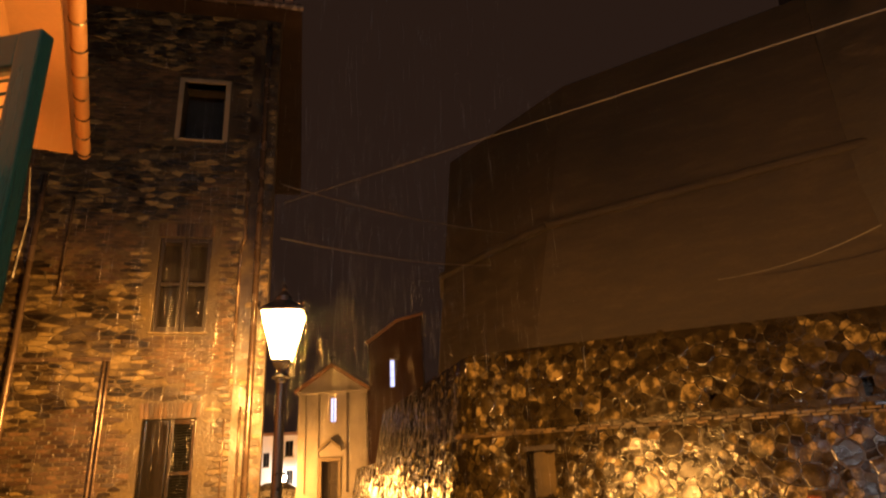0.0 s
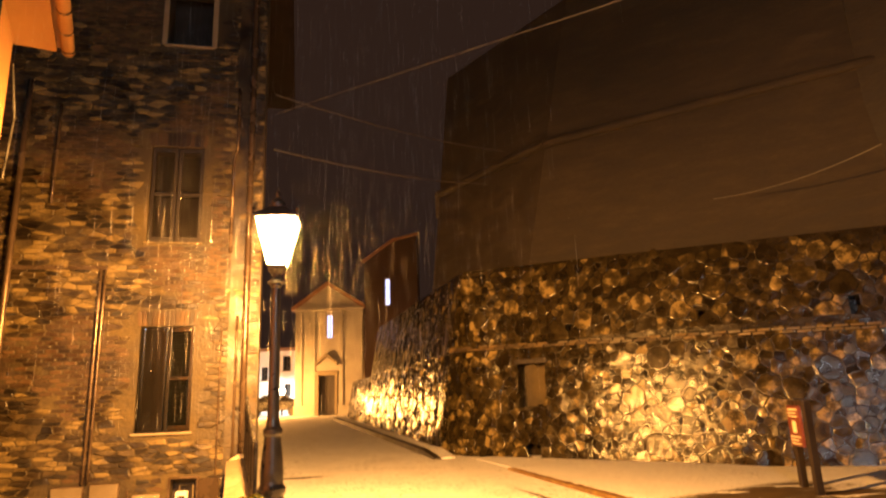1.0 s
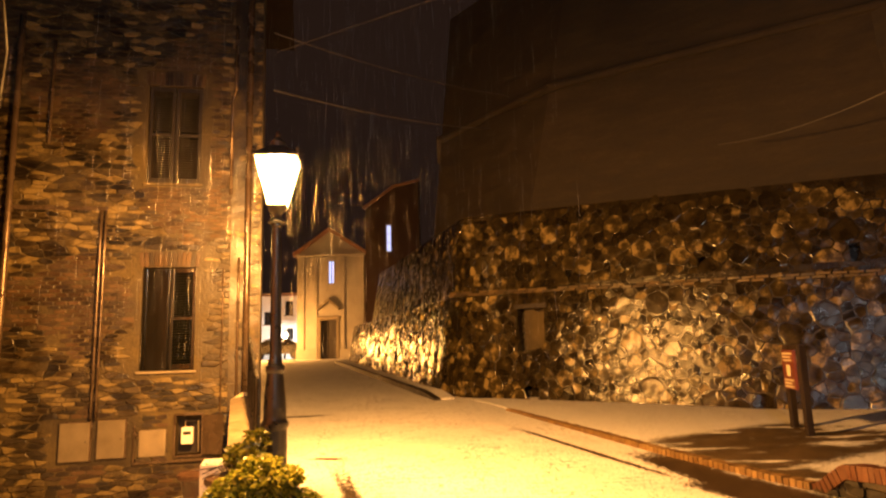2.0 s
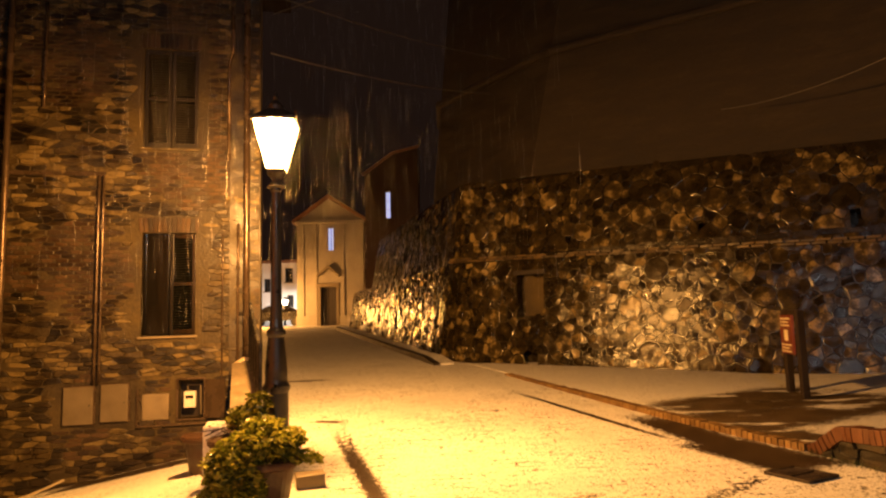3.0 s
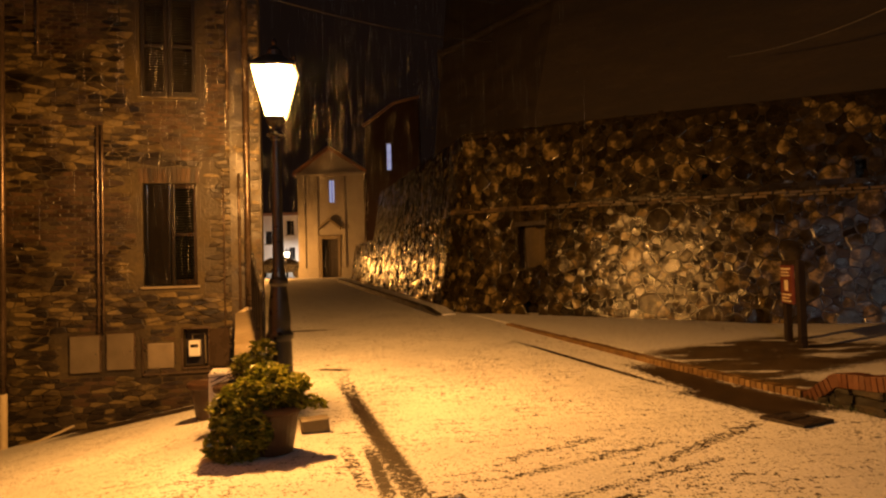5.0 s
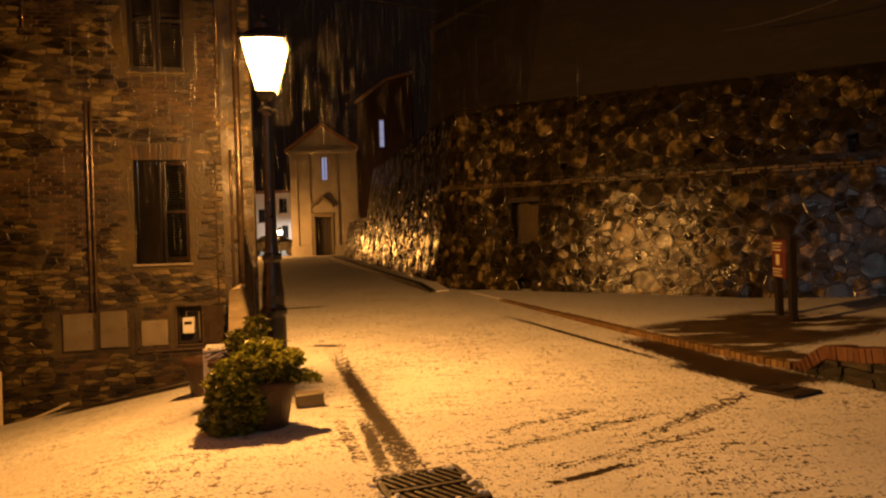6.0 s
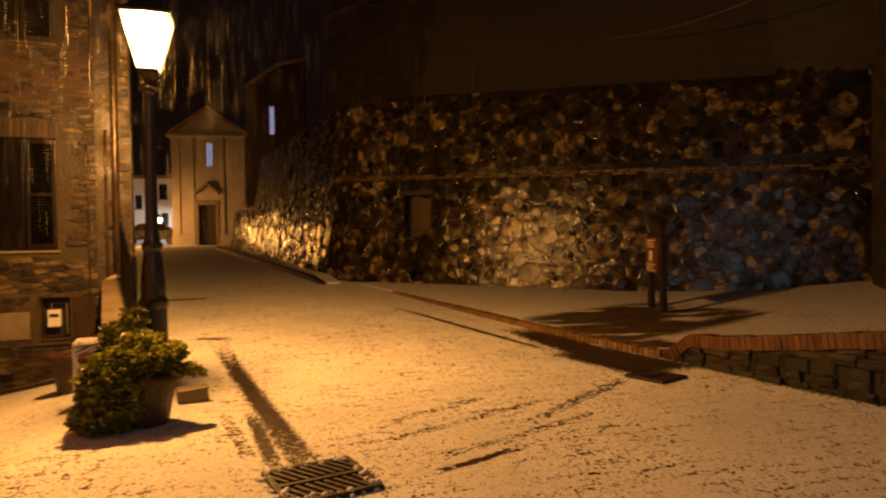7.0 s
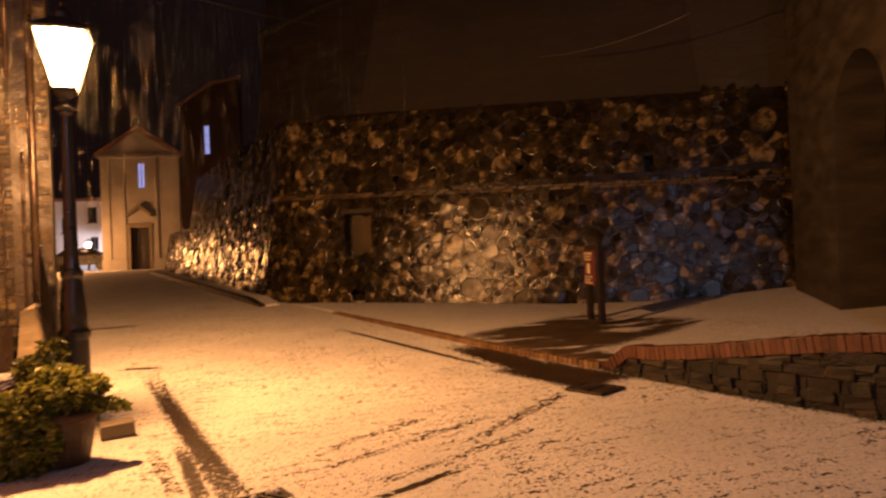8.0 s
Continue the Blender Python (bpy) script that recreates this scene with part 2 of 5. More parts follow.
M_EDGE = grainy("ochre_edging_brick", [(0.09, 0.050, 0.016), (0.16, 0.094, 0.031), (0.24, 0.15, 0.055)], 4, (0.4, 0.8), 0.6, 40, 0.4)
M_CAP = grainy("red_capping_brick", [(0.05, 0.019, 0.008), (0.085, 0.031, 0.012), (0.12, 0.047, 0.019)], 4, (0.35, 0.75), 0.6, 40, 0.4)
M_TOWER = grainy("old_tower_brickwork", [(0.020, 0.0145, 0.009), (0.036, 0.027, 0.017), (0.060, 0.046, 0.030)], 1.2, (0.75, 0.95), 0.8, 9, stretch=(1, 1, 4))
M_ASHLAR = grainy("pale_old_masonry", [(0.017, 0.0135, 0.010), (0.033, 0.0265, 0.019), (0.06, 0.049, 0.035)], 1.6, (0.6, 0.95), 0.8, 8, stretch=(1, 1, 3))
M_PLASTER = grainy("weathered_chapel_plaster", [(0.20, 0.185, 0.165), (0.31, 0.29, 0.26), (0.40, 0.375, 0.34)], 0.7, (0.7, 0.95), 0.25, 12)
M_WHITE = grainy("white_house_plaster", [(0.6, 0.6, 0.6), (0.78, 0.77, 0.75)], 0.6, (0.7, 0.9), 0.15, 10)
M_ORANGE = grainy("ochre_house_plaster", [(0.15, 0.068, 0.015), (0.19, 0.088, 0.021), (0.23, 0.112, 0.030)], 1.2, (0.7, 0.9), 0.2, 25)
M_REDPL = grainy("red_house_plaster", [(0.035, 0.016, 0.010), (0.055, 0.027, 0.017)], 0.8, (0.7, 0.9), 0.2, 12)
M_IRON = grainy("black_cast_iron", [(0.012, 0.012, 0.012), (0.03, 0.028, 0.026)], 8, (0.25, 0.5), 0.15, 80, spec=0.6)
M_PIPE = grainy("dark_wet_downpipe", [(0.06, 0.042, 0.03), (0.12, 0.085, 0.06)], 3, (0.15, 0.4), 0.08, 40, metal=0.5)
M_PLASTIC = grainy("cream_plastic_pipe", [(0.45, 0.38, 0.26), (0.58, 0.50, 0.36)], 3, (0.3, 0.5), 0.05)
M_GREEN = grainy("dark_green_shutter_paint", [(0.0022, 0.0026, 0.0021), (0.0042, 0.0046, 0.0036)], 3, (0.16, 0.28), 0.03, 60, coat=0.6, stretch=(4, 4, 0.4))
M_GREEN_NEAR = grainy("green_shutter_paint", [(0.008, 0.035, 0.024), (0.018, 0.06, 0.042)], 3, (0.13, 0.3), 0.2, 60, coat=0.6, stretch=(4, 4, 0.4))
M_BROWN = grainy("brown_shutter_wood", [(0.010, 0.0062, 0.005), (0.022, 0.014, 0.010)], 3, (0.4, 0.7), 0.2, 60, stretch=(5, 5, 0.4))
M_SHUT = grainy("dull_brown_shutter_paint", [(0.0055, 0.0031, 0.0028), (0.011, 0.0066, 0.0052)], 3, (0.5, 0.8), 0.2, 60, stretch=(5, 5, 0.4))
M_EAVES = grainy("old_dark_eaves_wood", [(0.014, 0.009, 0.007), (0.028, 0.019, 0.014)], 3, (0.85, 0.98), 0.2, spec=0.05)
# near-black colour that puts the shade into rooms, passage and grate pit
M_SHADE = grainy("interior_shade", [(0.008, 0.007, 0.006), (0.014, 0.012, 0.01)], 3, (0.7, 0.9), 0)
M_SILL = grainy("pale_stone_sill", [(0.13, 0.105, 0.07), (0.22, 0.18, 0.125)], 5, (0.4, 0.8), 0.2)
M_BOXGREY = grainy("painted_meter_door", [(0.09, 0.072, 0.046), (0.15, 0.122, 0.082)], 4, (0.4, 0.65), 0.1)
M_TERRA = grainy("terracotta", [(0.022, 0.010, 0.0055), (0.060, 0.027, 0.0125)], 7, (0.4, 0.8), 0.4)
M_LEAF = grainy("glossy_wet_leaves", [(0.06, 0.075, 0.010), (0.16, 0.18, 0.022), (0.34, 0.33, 0.05)], 12, (0.15, 0.45), 0.1, 60, 0.6, island=True)
n_leaf = M_LEAF.node_tree.nodes
thin = n_leaf.new("ShaderNodeBsdfTranslucent")
both = n_leaf.new("ShaderNodeMixShader")
both.inputs[0].default_value = 0.45
M_LEAF.node_tree.links.new(n_leaf["Principled BSDF"].inputs["Base Color"].links[0].from_socket, thin.inputs[0])
M_LEAF.node_tree.links.new(n_leaf["Principled BSDF"].outputs[0], both.inputs[1])
M_LEAF.node_tree.links.new(thin.outputs[0], both.inputs[2])
M_LEAF.node_tree.links.new(both.outputs[0], n_leaf["Material Output"].inputs[0])
M_SIGN = grainy("brown_red_sign_board", [(0.10, 0.022, 0.012), (0.15, 0.035, 0.018)], 6, (0.3, 0.6), 0.05)
M_LETTER = grainy("cream_sign_lettering", [(0.65, 0.58, 0.42), (0.75, 0.68, 0.5)], 10, (0.4, 0.6), 0)
M_TILE = grainy("roof_tile", [(0.16, 0.08, 0.05), (0.28, 0.15, 0.09)], 5, (0.6, 0.9), 0.3)
M_CABLE = grainy("grey_cable", [(0.05, 0.045, 0.04), (0.09, 0.08, 0.07)], 5, (0.4, 0.7), 0)
M_GLOW = lantern_glass("lit_lantern_glass", (1.0, 0.62, 0.22), 13)
M_GLOW_FAR = lantern_glass("lit_far_lamp_glass", (1.0, 0.75, 0.5), 5)
# the window light is emitted by the bluish pane itself, no lamp behind
M_PANE = glowing("self_lit_bluish_pane", (0.55, 0.60, 1.0), 0.55)
M_BLUE = glowing("lit_blue_shop_sign", (0.35, 0.45, 1.0), 2.2)
M_CAR = grainy("dark_car_paint", [(0.015, 0.014, 0.016), (0.03, 0.028, 0.03)], 2, (0.15, 0.3), 0, coat=0.6)
M_RED = glowing("car_tail_light", (0.9, 0.03, 0.02), 0.8)
M_GLASS = grainy("dark_window_glass", [(0.01, 0.012, 0.015), (0.02, 0.022, 0.026)], 2, (0.05, 0.12), 0, spec=0.7)


# ---- building tools ----
def part(name, bm, mat, parent=None, label="", m=None, smooth=False):
    me = bpy.data.meshes.new(name)
    bm.normal_update()
    bm.to_mesh(me)
    bm.free()
    me.materials.append(mat)
    if smooth:
        me.shade_smooth()
    ob = new(name, me)
    if parent is not None:
        ob.parent = parent
    if m is not None:
        ob.matrix_basis = m
    if label:
        ob["label"] = label
    return ob


def thing(name, label, category, m=None, group="", kind=""):
    ob = new(name)
    ob.empty_display_size = 0.1
    if m is not None:
        ob.matrix_basis = m
    return tagged(ob, label, category, group, kind)


def box(bm, lo, hi, bevel=0.0, m=None):
    """A box from corner lo to corner hi, its edges rounded by bevel."""
    vs = [bm.verts.new((x, y, z)) for x in (lo[0], hi[0]) for y in (lo[1], hi[1]) for z in (lo[2], hi[2])]
    fs = [bm.faces.new([vs[i] for i in q]) for q in ((0, 1, 3, 2), (4, 6, 7, 5), (0, 4, 5, 1), (2, 3, 7, 6), (0, 2, 6, 4), (1, 5, 7, 3))]
    if bevel:
        es = {e for f in fs for e in f.edges}
        made = bmesh.ops.bevel(bm, geom=list(es), offset=bevel, segments=2, affect="EDGES", profile=0.7)
        vs = list({v for f in made["faces"] for v in f.verts} | {v for v in vs if v.is_valid})
    if m is not None:
        bmesh.ops.transform(bm, matrix=m, verts=vs)
    return vs


def boxed(lo, hi, bevel=0.0, m=None):
    bm = bmesh.new()
    box(bm, lo, hi, bevel, m)
    return bm


def lathe(profile, steps=24, bm=None, at=(0, 0, 0)):
    """A body turned about z from (radius, height) pairs."""
    bm = bm or bmesh.new()
    rings = []
    for r, z in profile:
        rings.append([bm.verts.new((at[0] + r * math.cos(2 * math.pi * i / steps), at[1] + r * math.sin(2 * math.pi * i / steps), at[2] + z)) for i in range(steps)])
    for a, b in zip(rings, rings[1:]):
        for i in range(steps):
            j = (i + 1) % steps
            bm.faces.new((a[i], a[j], b[j], b[i]))
    bm.faces.new(list(reversed(rings[0])))
    bm.faces.new(rings[-1])
    return bm


def tube(points, radius, steps=10, bm=None):
    """A round pipe along points."""
    bm = bm or bmesh.new()
    pts = [Vector(p) for p in points]
    rings = []
    for i, p in enumerate(pts):
        d = (pts[min(i + 1, len(pts) - 1)] - pts[max(i - 1, 0)]).normalized()
        side = d.cross(Vector((0.13, 0.31, 0.94)) if abs(d.z) < 0.9 else Vector((0, 1, 0))).normalized()
        up = side.cross(d)
        rings.append([bm.verts.new(p + radius * (math.cos(a) * side + math.sin(a) * up)) for a in (2 * math.pi * k / steps for k in range(steps))])
    for a, b in zip(rings, rings[1:]):
        for i in range(steps):
            j = (i + 1) % steps
            bm.faces.new((a[i], a[j], b[j], b[i]))
    bm.faces.new(list(reversed(rings[0])))
    bm.faces.new(rings[-1])
    return bm


def prism(points, z0, z1, bm=None):
    """An upright block over a plan of points; z0 and z1 may be lists."""
    bm = bm or bmesh.new()
    n = len(points)
    z0 = z0 if isinstance(z0, (list, tuple)) else [z0] * n
    z1 = z1 if isinstance(z1, (list, tuple)) else [z1] * n
    lo = [bm.verts.new((p[0], p[1], z)) for p, z in zip(points, z0)]
    hi = [bm.verts.new((p[0], p[1], z)) for p, z in zip(points, z1)]
    bm.faces.new(list(reversed(lo)))
    bm.faces.new(hi)
    for i in range(n):
        j = (i + 1) % n
        bm.faces.new((lo[i], lo[j], hi[j], hi[i]))
    bmesh.ops.recalc_face_normals(bm, faces=bm.faces)
    return bm


def slab(outline, depth, holes, m, bm=None):
    """A wall in the plane x-z (front at y = 0, back at y = depth) with rectangular holes through it: outline (x0, x1, z0, z1)."""
    bm = bm or bmesh.new()
    x0, x1, z0, z1 = outline
    xs = sorted({x0, x1, *(v for h in holes for v in h[:2])})
    zs = sorted({z0, z1, *(v for h in holes for v in h[2:])})
    inside = lambda i, k: 0 <= i < len(xs) - 1 and 0 <= k < len(zs) - 1 and not any(h[0] <= (xs[i] + xs[i + 1]) / 2 <= h[1] and h[2] <= (zs[k] + zs[k + 1]) / 2 <= h[3] for h in holes)
    cache = {}

    def v(x, y, z):
        if (x, y, z) not in cache:
            cache[(x, y, z)] = bm.verts.new(m @ Vector((x, y, z)))
        return cache[(x, y, z)]

    for i in range(len(xs) - 1):
        for k in range(len(zs) - 1):
            if not inside(i, k):
                continue
            a, b, c, d = xs[i], xs[i + 1], zs[k], zs[k + 1]
            bm.faces.new((v(a, 0, c), v(b, 0, c), v(b, 0, d), v(a, 0, d)))
            bm.faces.new((v(a, depth, d), v(b, depth, d), v(b, depth, c), v(a, depth, c)))
            if not inside(i - 1, k):
                bm.faces.new((v(a, 0, d), v(a, depth, d), v(a, depth, c), v(a, 0, c)))
            if not inside(i + 1, k):
                bm.faces.new((v(b, 0, c), v(b, depth, c), v(b, depth, d), v(b, 0, d)))
            if not inside(i, k - 1):
                bm.faces.new((v(a, 0, c), v(a, depth, c), v(b, depth, c), v(b, 0, c)))
            if not inside(i, k + 1):
                bm.faces.new((v(b, 0, d), v(b, depth, d), v(a, depth, d), v(a, 0, d)))
    return bm


def smooth_step(a, b, x):
    t = min(1.0, max(0.0, (x - a) / (b - a)))
    return t * t * (3 - 2 * t)


def road_edge(y):
    """x of the road's left side, where the parapet and then the house stand."""
    return -2.12 - 0.30 * (y - 7.0) if y < 11 else -3.32 - 0.253 * (y - 11)


def ground_z(x, y):
    road = 0.0455 * max(0.0, y - 7.0) ** 2 / (max(0.0, y - 7.0) + 0.8) if y > 7 else 0.0
    if y > 34:
        road = 1.206 + 0.004 * (y - 34)
    lane = 0.1838 * (x + 1.9) - 0.0357 * (y - 5.5)
    lane = min(0.0, lane) if y > 5.5 else min(0.0, lane * smooth_step(-2, 5.5, y))
    lane = max(lane, -2.5)
    s = smooth_step(-0.12, 0.12, x - road_edge(y)) if y > 7 else 0.0
    z = lane * (1 - s) + road * s
    if y > 11.5:
        z = road
    return z


# ---- ground ----
def build_ground():
    xs = sorted({-400, -150, -60, -30, *[-20 + i for i in range(8)], *[-12 + 0.25 * i for i in range(36)], *[-3 + 0.1 * i for i in range(75)], *[4.5 + 0.5 * i for i in range(32)], 25, 40, 80, 200, 400})
    ys = sorted({-400, -100, -40, -20, -10, *[-6 + 0.5 * i for i in range(16)], *[2 + 0.125 * i for i in range(80)], *[12 + 0.5 * i for i in range(60)], 45, 55, 80, 150, 400, 900})
    verts = [(x, y, ground_z(x, y)) for y in ys for x in xs]
    n = len(xs)
    faces = [(j * n + i, j * n + i + 1, (j + 1) * n + i + 1, (j + 1) * n + i) for j in range(len(ys) - 1) for i in range(n - 1)]
    me = bpy.data.meshes.new("ground")
    me.from_pydata(verts, [], faces)
    me.materials.append(M_SNOW)
    me.shade_smooth()
    return tagged(new("ground", me), "sloping street covered with grainy wet snow", "ground", kind="structure")


build_ground()

# ---- large walls: the long rubble wall ----
WU = Vector((0.848, -0.530, 0))
WN = Vector((-0.530, -0.848, 0))
W0 = Vector((-0.2, 16.5, 0))
WEND = 11.8
WTOP = 4.78


BEND = 1.2
SPOT = Vector((0, 0, 1.5))


def wall_point(u, z, out=0.0):
    """A place on the rubble wall: u metres along it from the bend, z up, out metres before its face, which leans back."""
    if u >= BEND:
        p, n = W0 + WU * u, WN
    else:
        p, a = W0 + WU * BEND, math.atan2(-WU.y, -WU.x)
        run, left = 0.0, BEND - u
        while run < left:
            st = min(0.1, left - run)
            a = math.atan2(-WU.y, -WU.x) - radians(41) * smooth_step(0, 2.4, run + st / 2)
            p = p + Vector((math.cos(a), math.sin(a), 0)) * st
            run += st
        n = Vector((-math.sin(a), math.cos(a), 0))
        n = n if n.dot(WN) > 0 else -n
    lean = 0.05 + 0.11 * smooth_step(BEND, BEND - 2.5, u)
    q = p + n * (out - lean * (z - 0.3)) + Vector((0, 0, z))
    # the straight part leans a little more, kept in line with the view from the street
    more = 0.10 * (z - 0.3) * (1 - smooth_step(BEND + 1.0, BEND - 1.0, u)) + 0.055 * max(0.0, u - BEND)
    d = (q - SPOT).dot(-n)
    return SPOT + (q - SPOT) * (1 + more / max(d, 1.0))


def wall_top(u):
    return 4.95 - 0.045 * u if u >= 0 else (2.95 if u < -0.9 else 4.95)


def clip_cell(centre, others, bounds):
    """The Voronoi cell of centre among others inside bounds."""
    x0, x1, z0, z1 = bounds
    poly = [(x0, z0), (x1, z0), (x1, z1), (x0, z1)]
    for o in others:
        dx, dz = o[0] - centre[0], o[1] - centre[1]
        # a wide stone pushes its joint towards a narrow one
        share = 0.5 + (0.125 * (centre[2] ** 2 - o[2] ** 2) / (dx * dx + dz * dz) if len(o) > 2 else 0.0)
        mx, mz = centre[0] + dx * share, centre[1] + dz * share
        res = []
        for (ax, az), (bx, bz) in zip(poly, poly[1:] + poly[:1]):
            da, db = (ax - mx) * dx + (az - mz) * dz, (bx - mx) * dx + (bz - mz) * dz
            if da <= 0:
                res.append((ax, az))
            if da * db < 0:
                s = da / (da - db)
                res.append((ax + s * (bx - ax), az + s * (bz - az)))
        poly = res
        if len(poly) < 3:
            return []
    return poly


def stone_cells(u0, u1, z0, z1, size, rng, keep_out=()):
    pts = []
    tries = 0
    while tries < 9000:
        tries += 1
        p = (rng.uniform(u0, u1), rng.uniform(z0, z1))
        gap = size * rng.choice((0.36, 0.42, 0.5, 0.6, 0.8, 1.1)) if tries > 90 else size * rng.uniform(1.3, 1.8)
        if all((p[0] - q[0]) ** 2 + (p[1] - q[1]) ** 2 > (0.5 * (gap + q[2])) ** 2 for q in pts):
            pts.append((*p, gap))
    cells = []
    for p in pts:
        near = [q for q in pts if q is not p and abs(q[0] - p[0]) < 1.5 and abs(q[1] - p[1]) < 1.5]
        poly = clip_cell(p, near, (u0, u1, z0, z1))
        if len(poly) >= 3 and not any(a <= p[0] <= b and c <= p[1] <= d for a, b, c, d in keep_out):
            cells.append((p, poly))
    return cells


def stone_mesh(bm, cell, place, rng, proud=0.014, joint=0.008, rough=0.004):
    """One rubble stone: an uneven outline drawn in from its joints, its front flat and hewn."""
    (cu, cz, _), poly = cell
    if rough:
        ragged = []
        for (ua, za), (ub, zb) in zip(poly, poly[1:] + poly[:1]):
            side = math.hypot(ub - ua, zb - za)
            ragged.append((ua, za))
            if side > 0.06:
                k = rng.uniform(0.35, 0.65)
                ragged.append((ua + (ub - ua) * k + rng.uniform(-0.09, 0.09) * side, za + (zb - za) * k + rng.uniform(-0.09, 0.09) * side))
        poly = ragged
    n = len(poly)
    cu, cz = sum(p[0] for p in poly) / n, sum(p[1] for p in poly) / n
    tip = (rng.uniform(-0.05, 0.05), rng.uniform(-0.05, 0.05))
    lift = proud * rng.uniform(0.5, 1.3)
    rings = []
    for k, o in ((1.0, -0.02), (0.97, lift * 0.6), (0.88, lift)):
        ring = []
        for u, z in poly:
            d = math.hypot(u - cu, z - cz) + 1e-6
            kk = max(0.2, k - joint / d)
            tilt = tip[0] * (u - cu) + tip[1] * (z - cz) if o > 0 else 0
            ring.append(bm.verts.new(place(cu + (u - cu) * kk, cz + (z - cz) * kk, o + tilt + (rng.uniform(-0.12, 0.12) * proud if o > 0 else 0))))
        rings.append(ring)
    for a, b in zip(rings, rings[1:]):
        for i in range(n):
            j = (i + 1) % n
            bm.faces.new((a[i], a[j], b[j], b[i]))
    if not rough:
        bm.faces.new(rings[-1])
        return
    hub = bm.verts.new(place(cu + rng.uniform(-0.03, 0.03), cz + rng.uniform(-0.03, 0.03), lift + rng.uniform(-rough, rough)))
    for i in range(n):
        bm.faces.new((rings[-1][i], rings[-1][(i + 1) % n], hub))


WALL_HOLES = [(2.08, 2.78, 1.47, 2.47), (2.10, 2.60, 0.30, 0.72)] + [(u - 0.09, u + 0.09, 2.95, 3.3) for u in (3.44, 6.37, 9.03)]


def build_rubble_wall():
    bm = bmesh.new()
    # the core behind the stones, with real recesses
    us = sorted({-17.0, *[-16 + i for i in range(12)], *[-4 + 0.25 * i for i in range(20)], 1.3, 1.8, WEND, *(v for h in WALL_HOLES for v in h[:2])})
    zs = sorted({-0.4, 2.87, 4.95, *(v for h in WALL_HOLES for v in h[2:])})
    inside = lambda i, k: 0 <= i < len(us) - 1 and 0 <= k < len(zs) - 1 and not any(h[0] <= (us[i] + us[i + 1]) / 2 <= h[1] and h[2] <= (zs[k] + zs[k + 1]) / 2 <= h[3] for h in WALL_HOLES) and (us[i] >= -1 or zs[k] < 2.8)
    cache = {}

    def v(u, o, z):
        if (u, o, z) not in cache:
            zz = min(z, wall_top(u) + 0.02) if z > 4 else z
            cache[(u, o, z)] = bm.verts.new(wall_point(u, zz, -o))
        return cache[(u, o, z)]

    deep = 0.38
    for i in range(len(us) - 1):
        for k in range(len(zs) - 1):
            a, b, c, d = us[i], us[i + 1], zs[k], zs[k + 1]
            if not inside(i, k):
                if us[i] >= -1:
                    bm.faces.new((v(a, deep, c), v(b, deep, c), v(b, deep, d), v(a, deep, d)))
                continue
            bm.faces.new((v(a, 0, c), v(b, 0, c), v(b, 0, d), v(a, 0, d)))
            bm.faces.new((v(a, 0.8, d), v(b, 0.8, d), v(b, 0.8, c), v(a, 0.8, c)))
            for ok, q in ((inside(i - 1, k), ((a, c), (a, d))), (inside(i + 1, k), ((b, c), (b, d))), (inside(i, k - 1), ((a, c), (b, c))), (inside(i, k + 1), ((a, d), (b, d)))):
                if not ok:
                    (u1, z1), (u2, z2) = q
                    bm.faces.new((v(u1, 0, z1), v(u2, 0, z2), v(u2, 0.8, z2), v(u1, 0.8, z1)))
    bmesh.ops.recalc_face_normals(bm, faces=bm.faces)
    return tagged(part("wall_rubble", bm, M_MORTAR), "tall wet retaining wall of rough rubble stone", "wall", kind="structure")


RUBBLE = build_rubble_wall()

# ---- tower and upper house above the rubble wall ----
def build_tower():
    t = thing("tower", "massive dark old brick castle tower with sloping base", "tower", pose(0, 0, 0))
    foot = [(1.7, 17.9), (10.6, 12.4), (15.5, 20.0), (5, 30), (-0.9, 24.0), (-0.75, 21.5)]
    head = [(3.9, 16.9), (10.8, 12.7), (15.5, 20.0), (5, 30), (0.4, 24.0), (0.35, 21.5)]
    bm = bmesh.new()
    levels = []
    for f, z in ((0.0, 2.0), (0.58, 8.55), (1.0, 13.25)):
        levels.append([bm.verts.new((a[0] + (b[0] - a[0]) * f, a[1] + (b[1] - a[1]) * f, z)) for a, b in zip(foot, head)])
    n = len(foot)
    for a, b in zip(levels, levels[1:]):
        for i in range(n):
            j = (i + 1) % n
            bm.faces.new((a[i], a[j], b[j], b[i]))
    bm.faces.new(levels[-1])
    bmesh.ops.recalc_face_normals(bm, faces=bm.faces)
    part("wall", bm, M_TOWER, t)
    # the roll moulding that runs round it
    mid = [Vector((a[0] + (b[0] - a[0]) * 0.6, a[1] + (b[1] - a[1]) * 0.6, 8.78)) for a, b in zip(foot, head)]
    c = sum((Vector(p) for p in mid), Vector()) / n
    ring = [p + (p - c).normalized() * 0.06 for p in mid]
    part("string_course", tube([*ring, ring[0]], 0.13, 10), M_TOWER, t, "rounded projecting stone moulding")
    return t


build_tower()


def build_upper_house():
    h = thing("upper_house", "pale old stone house above the retaining wall", "house", pose(0, 0, 0))
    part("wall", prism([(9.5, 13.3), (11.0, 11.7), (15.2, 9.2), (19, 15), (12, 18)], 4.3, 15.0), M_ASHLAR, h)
    part("roof", prism([(9.1, 13.3), (10.9, 11.25), (15.2, 8.7), (19.6, 15), (12, 18.5)], 15.0, 15.25), M_TILE, h, "dark overhanging tiled roof edge")
    return h


build_upper_house()


